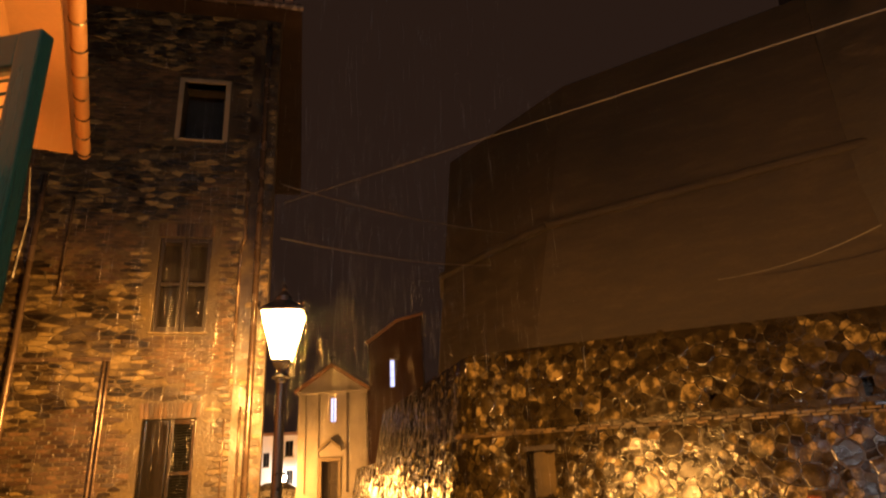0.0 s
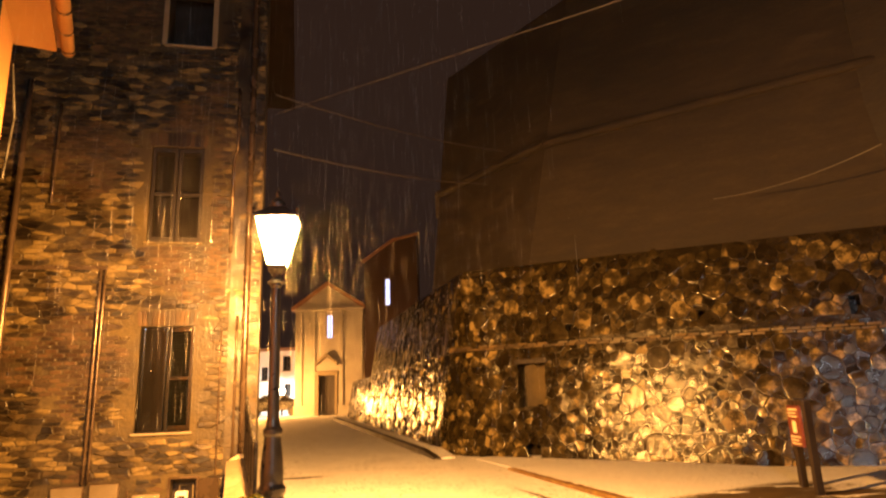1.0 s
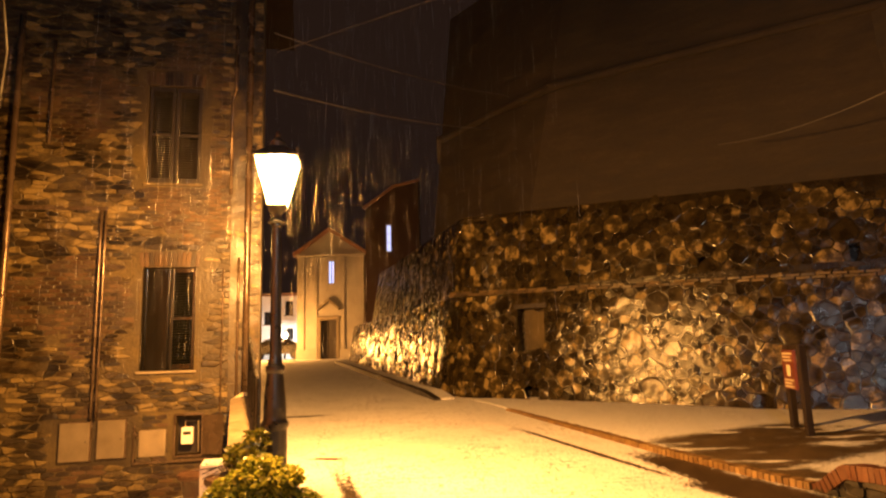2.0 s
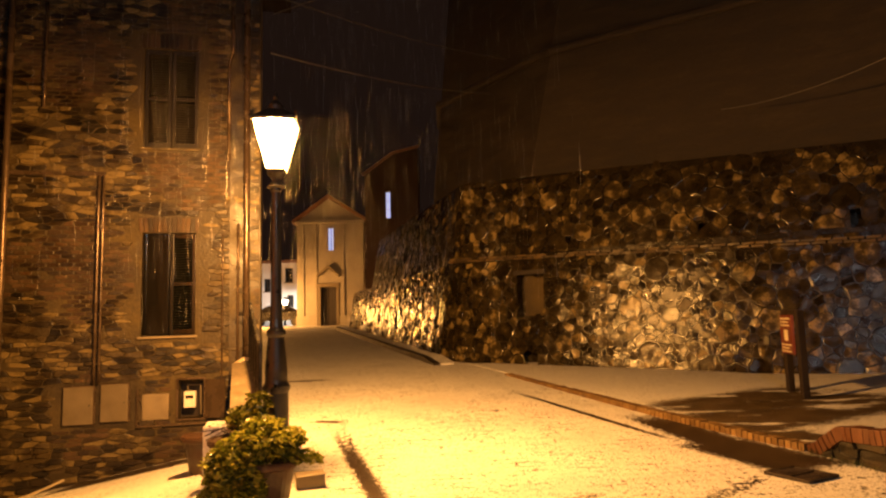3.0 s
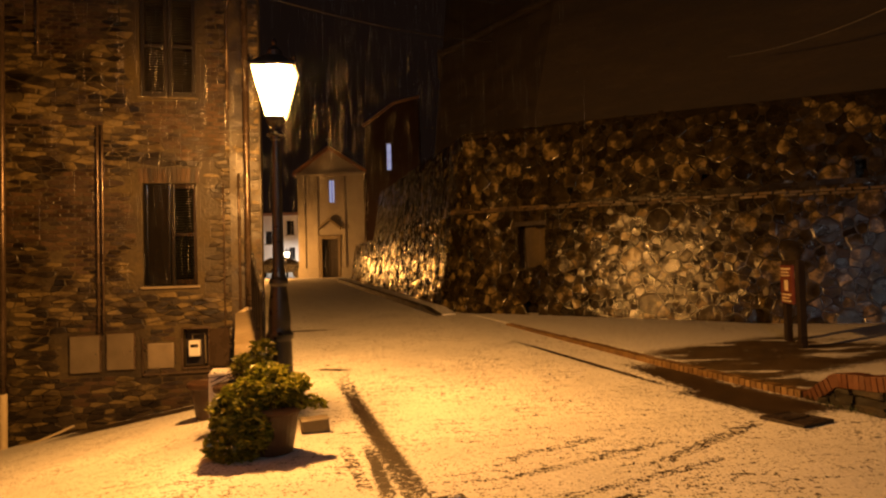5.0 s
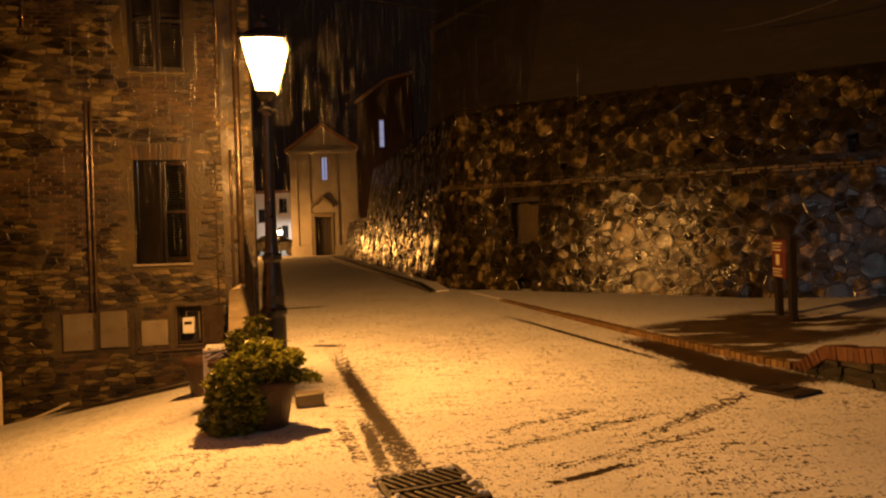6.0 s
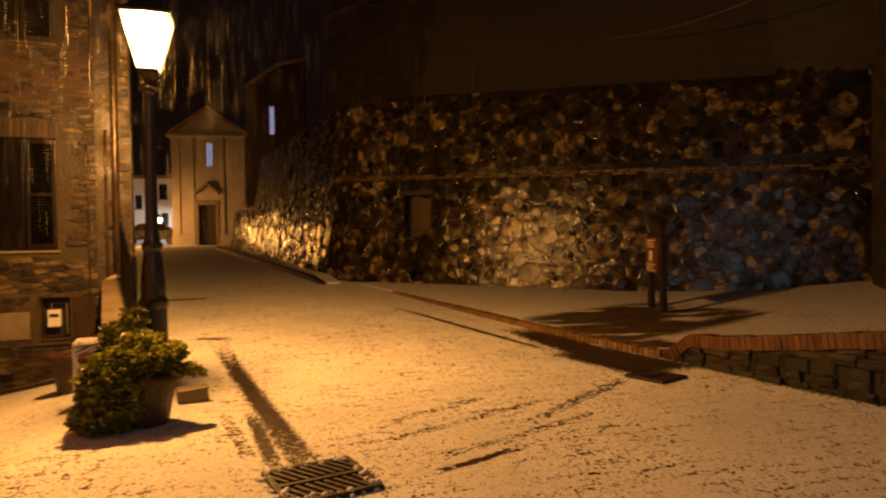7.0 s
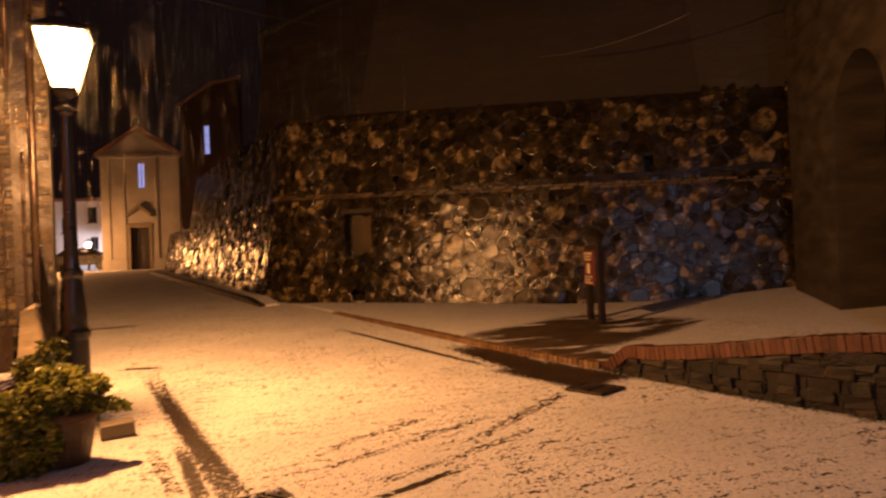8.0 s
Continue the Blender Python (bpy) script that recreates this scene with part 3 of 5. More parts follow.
def build_corner_house():
    """The house that closes the end of the rubble wall, with a dark archway."""
    h = thing("corner_house", "dark stone house with an arched passage", "house", pose(0, 0, 0))
    m = Matrix.Translation((9.75, 10.45, 0)) @ Matrix.Rotation(math.atan2(-0.85, -0.50), 4, "Z")
    bm = bmesh.new()
    # local x runs along the face towards the street
    x0, x1, top = 0.0, 7.0, 9.0
    a0, a1, spring, crown = 2.7, 4.9, 2.9, 4.0
    steps = 12
    curve = [((a0 + a1) / 2 - (a1 - a0) / 2 * math.cos(math.pi * i / steps), spring + (crown - spring) * math.sin(math.pi * i / steps)) for i in range(steps + 1)]
    box(bm, (x0, 0, -0.3), (a0, 0.7, top), 0.0, m)
    box(bm, (a1, 0, -0.3), (x1, 0.7, top), 0.0, m)
    for (xa, za), (xb, zb) in zip(curve, curve[1:]):
        f = [bm.verts.new(m @ Vector((x, 0, z))) for x, z in ((xa, za), (xb, zb), (xb, top), (xa, top))]
        b = [bm.verts.new(m @ Vector((x, 0.7, z))) for x, z in ((xa, za), (xb, zb), (xb, top), (xa, top))]
        bm.faces.new(f)
        bm.faces.new(list(reversed(b)))
        bm.faces.new((f[0], b[0], b[1], f[1]))
        bm.faces.new((f[2], b[2], b[3], f[3]))
    bmesh.ops.recalc_face_normals(bm, faces=bm.faces)
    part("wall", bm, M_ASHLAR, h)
    # a near-black panel gives the arch its shade by colour
    part("passage", boxed((2.2, 3.4, -0.3), (5.4, 3.7, 5.0), 0, m), M_SHADE, h, "near-black panel standing for the shade behind the arch")
    return h


build_corner_house()

# ---- the stone house beside the lamp ----
FX = Vector((0.974, 0.225, 0))
FM = Matrix(((0.974, -0.225, 0, -5.04), (0.225, 0.974, 0, 10.5), (0, 0, 1, 0), (0, 0, 0, 1)))
# local x along the front from the ground-floor window's left side, y into the house
FL, FR, FTOP = -4.6, 1.88, 11.15
W1 = (0.0, 0.84, 1.34, 3.04)
W2 = (-0.02, 0.85, 4.48, 6.22)
W3 = (0.10, 0.88, 8.23, 9.5)
NICHE = (0.60, 0.99, 0.0, 0.62)


def build_stone_house():
    h = thing("stone_house", "tall three-storey house of brown rubble and brick", "house", pose(0, 0, 0))
    bm = slab((FL, FR, -2.2, FTOP), 0.5, [W1, W2, W3, NICHE], FM)
    part("front_wall", bm, M_MORTAR_F, h)
    side = slab((0, 14, -2.2, FTOP), 0.5, [], Matrix.Translation(FM @ Vector((FR - 0.002, 0.0, 0))) @ Matrix.Rotation(math.atan2(0.953, -0.303), 4, "Z"))
    part("side_wall", side, M_FACADE, h)
    # near-black panels, their colour standing for the unlit rooms behind the openings
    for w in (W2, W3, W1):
        part("room", boxed((w[0] - 0.3, 0.75, w[2] - 0.3), (w[1] + 0.3, 0.8, w[3] + 0.3), 0, FM), M_SHADE, h, "near-black panel standing for the unlit inside")
    # the roof with its overhang and tiles
    bm = bmesh.new()
    box(bm, (FL - 0.3, -0.42, FTOP), (FR + 0.42, 8.5, FTOP + 0.14), 0.01, FM)
    part("eaves_board", bm, M_EAVES, h, "dark wooden eaves board")
    bm = bmesh.new()
    for i in range(34):
        x = FL - 0.3 + i * 0.21
        tube([FM @ Vector((x, -0.5, FTOP + 0.17)), FM @ Vector((x, 3.8, FTOP + 1.3))], 0.085, 8, bm)
    part("roof", bm, M_TILE, h, "curved clay roof tiles")
    bm = tube([FM @ Vector((FL - 0.3, -0.5, FTOP + 0.07)), FM @ Vector((FR + 0.45, -0.5, FTOP + 0.03))], 0.065, 10)
    part("gutter", bm, M_PIPE, h, "dark metal roof gutter")
    part("band", boxed((FL, -0.035, 3.98), (-0.58, 0.02, 4.05), 0.01, FM), M_PIPE, h, "thin projecting ledge with a pipe")
    return h


HOUSE = build_stone_house()


def shutter_pair(name, w, mat, label, slats, group):
    s = thing(name, label, "shutter", FM, group)
    width = (w[1] - w[0]) / 2
    for k in range(2):
        x0 = w[0] + 0.012 + k * width
        x1 = w[0] + (k + 1) * width - 0.006
        leaf = part("leaf", boxed((x0, 0.03, w[2] + 0.015), (x0 + 0.055, 0.075, w[3] - 0.01), 0.006), mat, s)
        part("stile", boxed((x1 - 0.055, 0.03, w[2] + 0.015), (x1, 0.075, w[3] - 0.01), 0.006), mat, leaf)
        for za, zb in ((w[2] + 0.015, w[2] + 0.1), ((w[2] + w[3]) / 2 - 0.03, (w[2] + w[3]) / 2 + 0.03), (w[3] - 0.09, w[3] - 0.01)):
            part("rail", boxed((x0 + 0.055, 0.033, za), (x1 - 0.055, 0.072, zb), 0.005), mat, leaf)
        if slats[k]:
            z = w[2] + 0.115
            bm = boxed((x0 + 0.05, -0.022, -0.004), (x1 - 0.05, 0.022, 0.004), 0.002)
            first = part("slat", bm, mat, leaf)
            tilt = Matrix.Rotation(radians(38), 4, "X")
            first.matrix_basis = Matrix.Translation((0, 0.052, z)) @ tilt
            while z < w[3] - 0.14:
                z += 0.042
                if abs(z - (w[2] + w[3]) / 2) > 0.045:
                    o = new("slat", first.data)
                    o.parent = leaf
                    o.matrix_basis = Matrix.Translation((0, 0.052, z)) @ tilt
        else:
            part("panel", boxed((x0 + 0.05, 0.045, w[2] + 0.1), (x1 - 0.05, 0.06, w[3] - 0.09)), mat, leaf)
    return s


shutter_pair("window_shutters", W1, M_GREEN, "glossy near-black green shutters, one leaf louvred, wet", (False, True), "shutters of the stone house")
shutter_pair("window_shutters", W2, M_SHUT, "closed dull brown wooden shutters", (True, True), "shutters of the stone house")


def window_trim(w, name, frame_mat, head_mat):
    t = thing(name, "window surround with stone sill", "window", FM, kind="structure")
    part("window_sill", boxed((w[0] - 0.04, -0.045, w[2] - 0.04), (w[1] + 0.04, 0.28, w[2]), 0.012), frame_mat, t)
    if name == "window_3":
        part("jamb", boxed((w[0] - 0.09, -0.025, w[2]), (w[0], 0.25, w[3] + 0.09), 0.01), frame_mat, t)
        part("jamb", boxed((w[1], -0.025, w[2]), (w[1] + 0.09, 0.25, w[3] + 0.09), 0.01), frame_mat, t)
        part("lintel", boxed((w[0], -0.025, w[3]), (w[1], 0.25, w[3] + 0.09), 0.01), frame_mat, t)
    else:
        n = 13
        first = part("brick", boxed((-0.03, -0.018, 0), (0.03, 0.05, 0.24), 0.004), head_mat, t)
        for i in range(n):
            x = w[0] - 0.04 + (w[1] - w[0] + 0.08) * (i + 0.5) / n
            o = first if i == 0 else new("brick", first.data)
            o.parent = t
            o.matrix_basis = Matrix.Translation((x, 0, w[3] + 0.008)) @ Matrix.Rotation(radians(14) * (i / (n - 1) - 0.5), 4, "Y")
    return t


window_trim(W1, "window_1", M_SILL, M_BRICK)
window_trim(W2, "window_2", M_FACADE, M_BRICK)
window_trim(W3, "window_3", M_SILL, M_BRICK)

# ---- far end of the street: chapel, red house, white house ----
def build_chapel():
    c = thing("chapel", "small pale plastered chapel with a gabled front", "chapel", pose(0, 0, 0))
    y = 40.0
    x0, x1, xa = -9.45, -5.3, -7.45
    base, eave, apex = 1.1, 7.75, 9.2
    door, win = (-7.98, -7.0, 3.62), (-7.5, -7.17, 5.9, 7.3)
    m = Matrix.Translation((0, y, 0))
    part("wall", slab((x0, x1, base, eave), 0.5, [(door[0], door[1], base, door[2]), win], m), M_PLASTER, c)
    gable = prism([(0, 0), (1, 0), (1, 1)], 0, 1)
    gable.clear()
    f = [gable.verts.new((x, y, z)) for x, z in ((x0, eave), (x1, eave), (xa, apex))]
    b = [gable.verts.new((x, y + 0.5, z)) for x, z in ((x0, eave), (x1, eave), (xa, apex))]
    gable.faces.new(f)
    gable.faces.new(list(reversed(b)))
    for i in range(3):
        j = (i + 1) % 3
        gable.faces.new((f[i], b[i], b[j], f[j]))
    bmesh.ops.recalc_face_normals(gable, faces=gable.faces)
    part("gable", gable, M_PLASTER, c)
    part("side_wall", boxed((x0, y + 0.5, base), (x0 + 0.5, y + 14, eave)), M_PLASTER, c)
    part("side_wall", boxed((x1 - 0.5, y + 0.5, base), (x1, y + 14, eave)), M_PLASTER, c)
    for sx in (x0 - 0.25, x1 + 0.25):
        a = math.atan2(apex - eave, xa - sx)
        bm = bmesh.new()
        vs = [(sx, eave - 0.12), (xa, apex + 0.02), (xa, apex + 0.22), (sx, eave + 0.08)]
        front = [bm.verts.new((x, y - 0.22, z)) for x, z in vs]
        back = [bm.verts.new((x, y + 14, z)) for x, z in vs]
        bm.faces.new(front)
        bm.faces.new(back)
        for i in range(4):
            j = (i + 1) % 4
            bm.faces.new((front[i], back[i], back[j], front[j]))
        bmesh.ops.recalc_face_normals(bm, faces=bm.faces)
        part("roof", bm, M_TILE, c, "tiled roof slope with a moulded verge")
    for a, b in ((x0, x0 + 0.45), (x1 - 0.45, x1), (-8.45, -8.2), (-6.75, -6.5)):
        part("pilaster", boxed((a, y - 0.09, base), (b, y + 0.01, eave - 0.05), 0.02), M_PLASTER, c)
    part("cornice", boxed((x0 - 0.1, y - 0.16, eave - 0.16), (x1 + 0.1, y + 0.005, eave + 0.03), 0.03), M_PLASTER, c)
    part("plinth", boxed((x0 - 0.04, y - 0.13, base), (door[0] - 0.2, y + 0.002, base + 0.75), 0.03), M_PLASTER, c)
    part("plinth", boxed((door[1] + 0.2, y - 0.13, base), (x1 + 0.04, y + 0.002, base + 0.75), 0.03), M_PLASTER, c)
    d = part("door", boxed((door[0], y + 0.22, base), (door[1], y + 0.3, door[2])), M_BROWN, c, "brown wooden double door")
    for k in range(4):
        xa2 = door[0] + 0.06 + (k % 2) * 0.49
        za = base + 0.25 + (k // 2) * 1.2
        part("door_panel", boxed((xa2, y + 0.19, za), (xa2 + 0.38, y + 0.225, za + 1.0), 0.02), M_BROWN, d)
    for a, b in ((door[0] - 0.17, door[0]), (door[1], door[1] + 0.17)):
        part("door_jamb", boxed((a, y - 0.12, base), (b, y + 0.2, door[2]), 0.02), M_SILL, c)
    part("door_lintel", boxed((door[0] - 0.22, y - 0.14, door[2]), (door[1] + 0.22, y + 0.2, door[2] + 0.22), 0.02), M_SILL, c)
    for s in (-1, 1):
        xm = (door[0] + door[1]) / 2
        bm = bmesh.new()
        vs = [(xm, 4.95), (xm, 4.75), (xm + s * 0.68, 4.2), (xm + s * 0.68, 4.38)]
        front = [bm.verts.new((x, y - 0.3, z)) for x, z in vs]
        back = [bm.verts.new((x, y + 0.02, z)) for x, z in vs]
        bm.faces.new(front)
        bm.faces.new(back)
        for i in range(4):
            j = (i + 1) % 4
            bm.faces.new((front[i], back[i], back[j], front[j]))
        bmesh.ops.recalc_face_normals(bm, faces=bm.faces)
        part("pediment", bm, M_SILL, c, "small stone gable over the door")
    part("window_pane", boxed((win[0], y + 0.2, win[2]), (win[1], y + 0.24, win[3])), M_PANE, c, "bluish lit window pane")
    part("window_bar", boxed(((win[0] + win[1]) / 2 - 0.02, y + 0.15, win[2]), ((win[0] + win[1]) / 2 + 0.02, y + 0.2, win[3])), M_IRON, c)
    bm = tube([(xa, y, apex + 0.2), (xa, y, apex + 0.85)], 0.035, 8)
    tube([(xa - 0.2, y, apex + 0.62), (xa + 0.2, y, apex + 0.62)], 0.03, 8, bm)
    part("roof_cross", bm, M_IRON, c, "small iron cross")
    bm = tube([(x1 + 0.12, y - 0.1, 1.2), (x1 + 0.12, y - 0.1, 7.6)], 0.06, 10)
    part("downpipe", bm, M_PIPE, c, "shiny metal downpipe")
    return c


build_chapel()


def build_red_house():
    h = thing("red_house", "red plastered house behind the wall", "house", pose(0, 0, 0))
    m = Matrix.Translation((-4.75, 37, 0)) @ Matrix.Rotation(radians(-12), 4, "Z")
    bm = bmesh.new()
    win = (1.2, 1.52, 7.3, 8.9)
    slab((0, 3.2, 0.8, 9.9), 0.4, [win], m, bm)
    part("wall", bm, M_REDPL, h)
    bm = bmesh.new()
    vs = [(0, 9.9), (3.2, 9.9), (3.2, 11.3), (1.75, 11.05)]
    f = [bm.verts.new(m @ Vector((x, 0, z))) for x, z in vs]
    b = [bm.verts.new(m @ Vector((x, 0.4, z))) for x, z in vs]
    bm.faces.new(f)
    bm.faces.new(list(reversed(b)))
    for i in range(4):
        j = (i + 1) % 4
        bm.faces.new((f[i], b[i], b[j], f[j]))
    bmesh.ops.recalc_face_normals(bm, faces=bm.faces)
    part("gable", bm, M_REDPL, h)
    part("side_wall", boxed((0, 0.4, 0.8), (0.4, 6, 9.9), 0, m), M_REDPL, h)
    part("roof", tube([m @ Vector((-0.1, -0.05, 9.95)), m @ Vector((1.75, -0.05, 11.12)), m @ Vector((3.3, -0.05, 11.38))], 0.08, 8), M_TILE, h, "clay tiles along the sloping verge")
    w = part("window_frame", boxed((win[0] + 0.01, 0.14, win[2]), (win[1] - 0.01, 0.2, win[3]), 0.01, m), M_WHITE, h)
    for k in range(3):
        z = win[2] + 0.04 + 0.51 * k
        part("pane", boxed((win[0] + 0.04, 0.125, z), (win[1] - 0.04, 0.138, z + 0.46), 0, m), M_PANE, w)
    return h


build_red_house()


def build_white_house():
    h = thing("white_house", "white plastered village house with a low roof", "house", pose(0, 0, 0))
    m = Matrix.Translation((-20, 50, 0))
    holes = [(5.6, 6.1, 3.9, 4.9), (7.25, 7.85, 4.6, 5.7), (7.4, 7.9, 2.6, 3.6)]
    part("wall", slab((0, 10.2, 1.0, 6.1), 0.4, holes, m), M_WHITE, h)
    part("roof", boxed((-0.4, -0.45, 6.1), (10.4, 7, 6.3), 0.03, m), M_TILE, h, "dark eaves and tiles")
    for w in holes:
        p = part("window", boxed((w[0], 0.12, w[2]), (w[1], 0.2, w[3]), 0, m), M_GLASS, h, "dark window with closed panes")
        part("window_sill", boxed((w[0] - 0.08, -0.06, w[2] - 0.07), (w[1] + 0.08, 0.1, w[2]), 0.01, m), M_SILL, p)
        part("mullion", boxed(((w[0] + w[1]) / 2 - 0.03, 0.08, w[2]), ((w[0] + w[1]) / 2 + 0.03, 0.12, w[3]), 0, m), M_BROWN, p)
    return h


build_white_house()
s = thing("shop_sign", "lit blue shop sign on the white house", "sign", Matrix.Translation((-15.6, 49.9, 2.55)))
part("sign_box", boxed((-0.42, -0.05, -0.2), (0.42, 0.09, 0.2), 0.02), M_IRON, s)
part("light_panel", boxed((-0.38, -0.065, 0.03), (0.38, -0.052, 0.16), 0.004), M_BLUE, s, "blue-white lit panel")
part("light_panel", boxed((-0.38, -0.065, -0.16), (0.38, -0.052, -0.03), 0.004), M_BLUE, s, "blue-white lit panel")

# ---- the street lamp ----
def build_street_lamp(x, y, label, glass, size=1.0):
    L = thing("street_lamp", label, "street lamp", Matrix.Translation((x, y, ground_z(x, y) - 0.01)), "street lamps")
    part("pedestal", lathe([(0.19, 0), (0.19, 0.06), (0.165, 0.09), (0.16, 0.14), (0.135, 0.3), (0.127, 0.82), (0.142, 0.85), (0.145, 0.89), (0.12, 0.93), (0.115, 0.96)], 28), M_IRON, L, smooth=False)
    part("post", lathe([(0.115, 0.95), (0.118, 1.05), (0.105, 1.2), (0.085, 1.40), (0.10, 1.43), (0.10, 1.47), (0.075, 1.5), (0.062, 1.6), (0.055, 2.3), (0.045, 2.96), (0.06, 2.98), (0.06, 3.02)], 24), M_IRON, L)
    part("capital", lathe([(0.05, 3.0), (0.10, 3.02), (0.075, 3.05), (0.04, 3.08), (0.045, 3.11), (0.085, 3.15), (0.10, 3.17)], 20), M_IRON, L)

    def frustum(b, t, z0, z1, grow=0.0):
        bm = bmesh.new()
        lo = [bm.verts.new((sx * b, sy * b, z0)) for sx, sy in ((-1, -1), (1, -1), (1, 1), (-1, 1))]
        hi = [bm.verts.new((sx * t, sy * t, z1)) for sx, sy in ((-1, -1), (1, -1), (1, 1), (-1, 1))]
        for i in range(4):
            j = (i + 1) % 4
            bm.faces.new((lo[i], lo[j], hi[j], hi[i]))
        bm.faces.new(hi)
        bm.faces.new(list(reversed(lo)))
        return bm

    lantern = part("lantern_base", frustum(0.085, 0.10, 3.17, 3.21), M_IRON, L)
    g = part("lantern_glass", frustum(0.095, 0.215, 3.23, 3.72), glass, lantern, "brightly glowing lantern glass")
    g.visible_shadow = False
    for sx, sy in ((-1, -1), (1, -1), (1, 1), (-1, 1)):
        part("lantern_bar", tube([(sx * 0.10, sy * 0.10, 3.2), (sx * 0.225, sy * 0.225, 3.74)], 0.009, 6), M_IRON, lantern)
        part("finial", lathe([(0.02, 0), (0.012, 0.03), (0.02, 0.05), (0.003, 0.085)], 8, None, (sx * 0.235, sy * 0.235, 3.74)), M_IRON, lantern)
    part("lantern_rim", frustum(0.235, 0.24, 3.72, 3.75), M_IRON, lantern)
    part("lantern_roof", frustum(0.235, 0.08, 3.75, 3.88), M_IRON, lantern)
    part("lantern_cap", lathe([(0.085, 3.88), (0.085, 3.93), (0.05, 3.97), (0.02, 4.0), (0.03, 4.03), (0.004, 4.09)], 14), M_IRON, lantern)
    rot = Matrix.Rotation(radians(8), 4, "Z")
    L.matrix_basis = L.matrix_basis @ rot @ Matrix.Scale(size, 4)
    return L



build_street_lamp(LAMP.x, LAMP.y, "black cast-iron street lamp with a warm lit four-sided lantern", M_GLOW)
build_street_lamp(0.9, -4.3, "tall black cast-iron street lamp with a white lit lantern", lantern_glass("white_lantern_glass", (0.85, 0.93, 1.0), 12), 1.53)


# ---- bent upper wall, hedge, kerb and footway below the rubble wall ----
def leaf_cloud(bm, centre, radii, count, size, rng, flat=0.0):
    """Many small bent leaves scattered through an uneven ellipsoid, thicker towards its skin."""
    for _ in range(count):
        d = Vector((rng.gauss(0, 1), rng.gauss(0, 1), rng.gauss(0, 1))).normalized()
        r = rng.uniform(0.45, 1.0) ** 0.5 * (1 + 0.22 * noise.noise(d * 2.1 + Vector(centre)))
        p = Vector(centre) + Vector((d.x * radii[0], d.y * radii[1], d.z * radii[2])) * r
        s = size * rng.uniform(0.6, 1.35)
        m = Matrix.Translation(p) @ Euler((rng.uniform(-0.9, 0.9) + flat, rng.uniform(-0.9, 0.9), rng.uniform(0, 6.28))).to_matrix().to_4x4()
        a, b, c, e = (bm.verts.new(m @ Vector(v)) for v in ((0, -s, 0), (s * 0.5, 0, s * 0.16), (0, s, -s * 0.2), (-s * 0.5, 0, s * 0.16)))
        bm.faces.new((a, b, c))
        bm.faces.new((a, c, e))


def upper_bend_top(u):
    return 5.15 - 0.03 * max(0.0, -u - 6)


def build_upper_bend():
    bm = bmesh.new()
    us = [-13 + 0.5 * i for i in range(25)]
    for a, b in zip(us, us[1:]):
        f, r = ([bm.verts.new(wall_point(u, z, o)) for u, z in ((a, 2.8), (b, 2.8), (b, upper_bend_top(b)), (a, upper_bend_top(a)))] for o in (-0.16, -0.8))
        bm.faces.new(f)
        bm.faces.new(list(reversed(r)))
        for i in range(4):
            j = (i + 1) % 4
            bm.faces.new((f[i], r[i], r[j], f[j]))
    bmesh.ops.remove_doubles(bm, verts=bm.verts, dist=0.001)
    bmesh.ops.recalc_face_normals(bm, faces=bm.faces)
    w = tagged(part("wall_upper_bend", bm, M_MORTAR), "set-back dark upper part of the bent wall", "wall", kind="structure")
    rng = random.Random(19)
    bm = bmesh.new()
    for c in stone_cells(-12.9, -0.95, 2.95, 5.1, 0.36, rng):
        stone_mesh(bm, c, lambda u, z, o: wall_point(u, z, o - 0.16), rng)
    ob = part("stonework", bm, M_RUBBLE_I, w, "dark wet rubble stones")
    ob["kind"] = "stuff"
    return w


build_upper_bend()


def build_kerb():
    k = thing("kerb", "raised stone kerb with snow along the bent wall", "kerb", pose(0, 0, 0), kind="structure")
    a, b = Vector((-0.42, 15.75, 0)), Vector((-5.6, 31.5, 0))
    n = 16
    d = (b - a) / n
    for i in range(n):
        low = 0.09 if i == 0 else 0.0
        p, q = a + d * i, a + d * (i + 0.985)
        side = Vector((d.y, -d.x, 0)).normalized() * 0.16
        z0, z1 = ground_z(p.x, p.y) - low, ground_z(q.x, q.y)
        bm = prism([p, q, q + side, p + side], [z0 - 0.1, z1 - 0.1, z1 - 0.1, z0 - 0.1], [z0 + 0.13, z1 + 0.13, z1 + 0.14, z0 + 0.14])
        part("kerbstone", bm, M_KERB, k)
        inner = side * (1 + 0.35 / 0.16)
        top = prism([p + side, q + side, q + inner, p + inner], [z0 - 0.1, z1 - 0.1, z1 - 0.1, z0 - 0.1], [z0 + 0.132, z1 + 0.132, z1 + 0.15, z0 + 0.15])
        part("kerb_paving", top, M_PAVE_SNOW, k)
    return k


build_kerb()
BRICK_LINE = [(0.35, 15.9), (1.2, 13.73), (2.05, 11.35), (2.83, 9.2), (3.75, 7.05)]
BED_LINE = [(3.75, 7.05), (3.78, 6.75), (3.84, 6.4), (3.95, 6.0), (4.22, 5.15), (4.58, 4.11), (5.6, 1.6), (6.9, -1.6), (8.5, -6)]


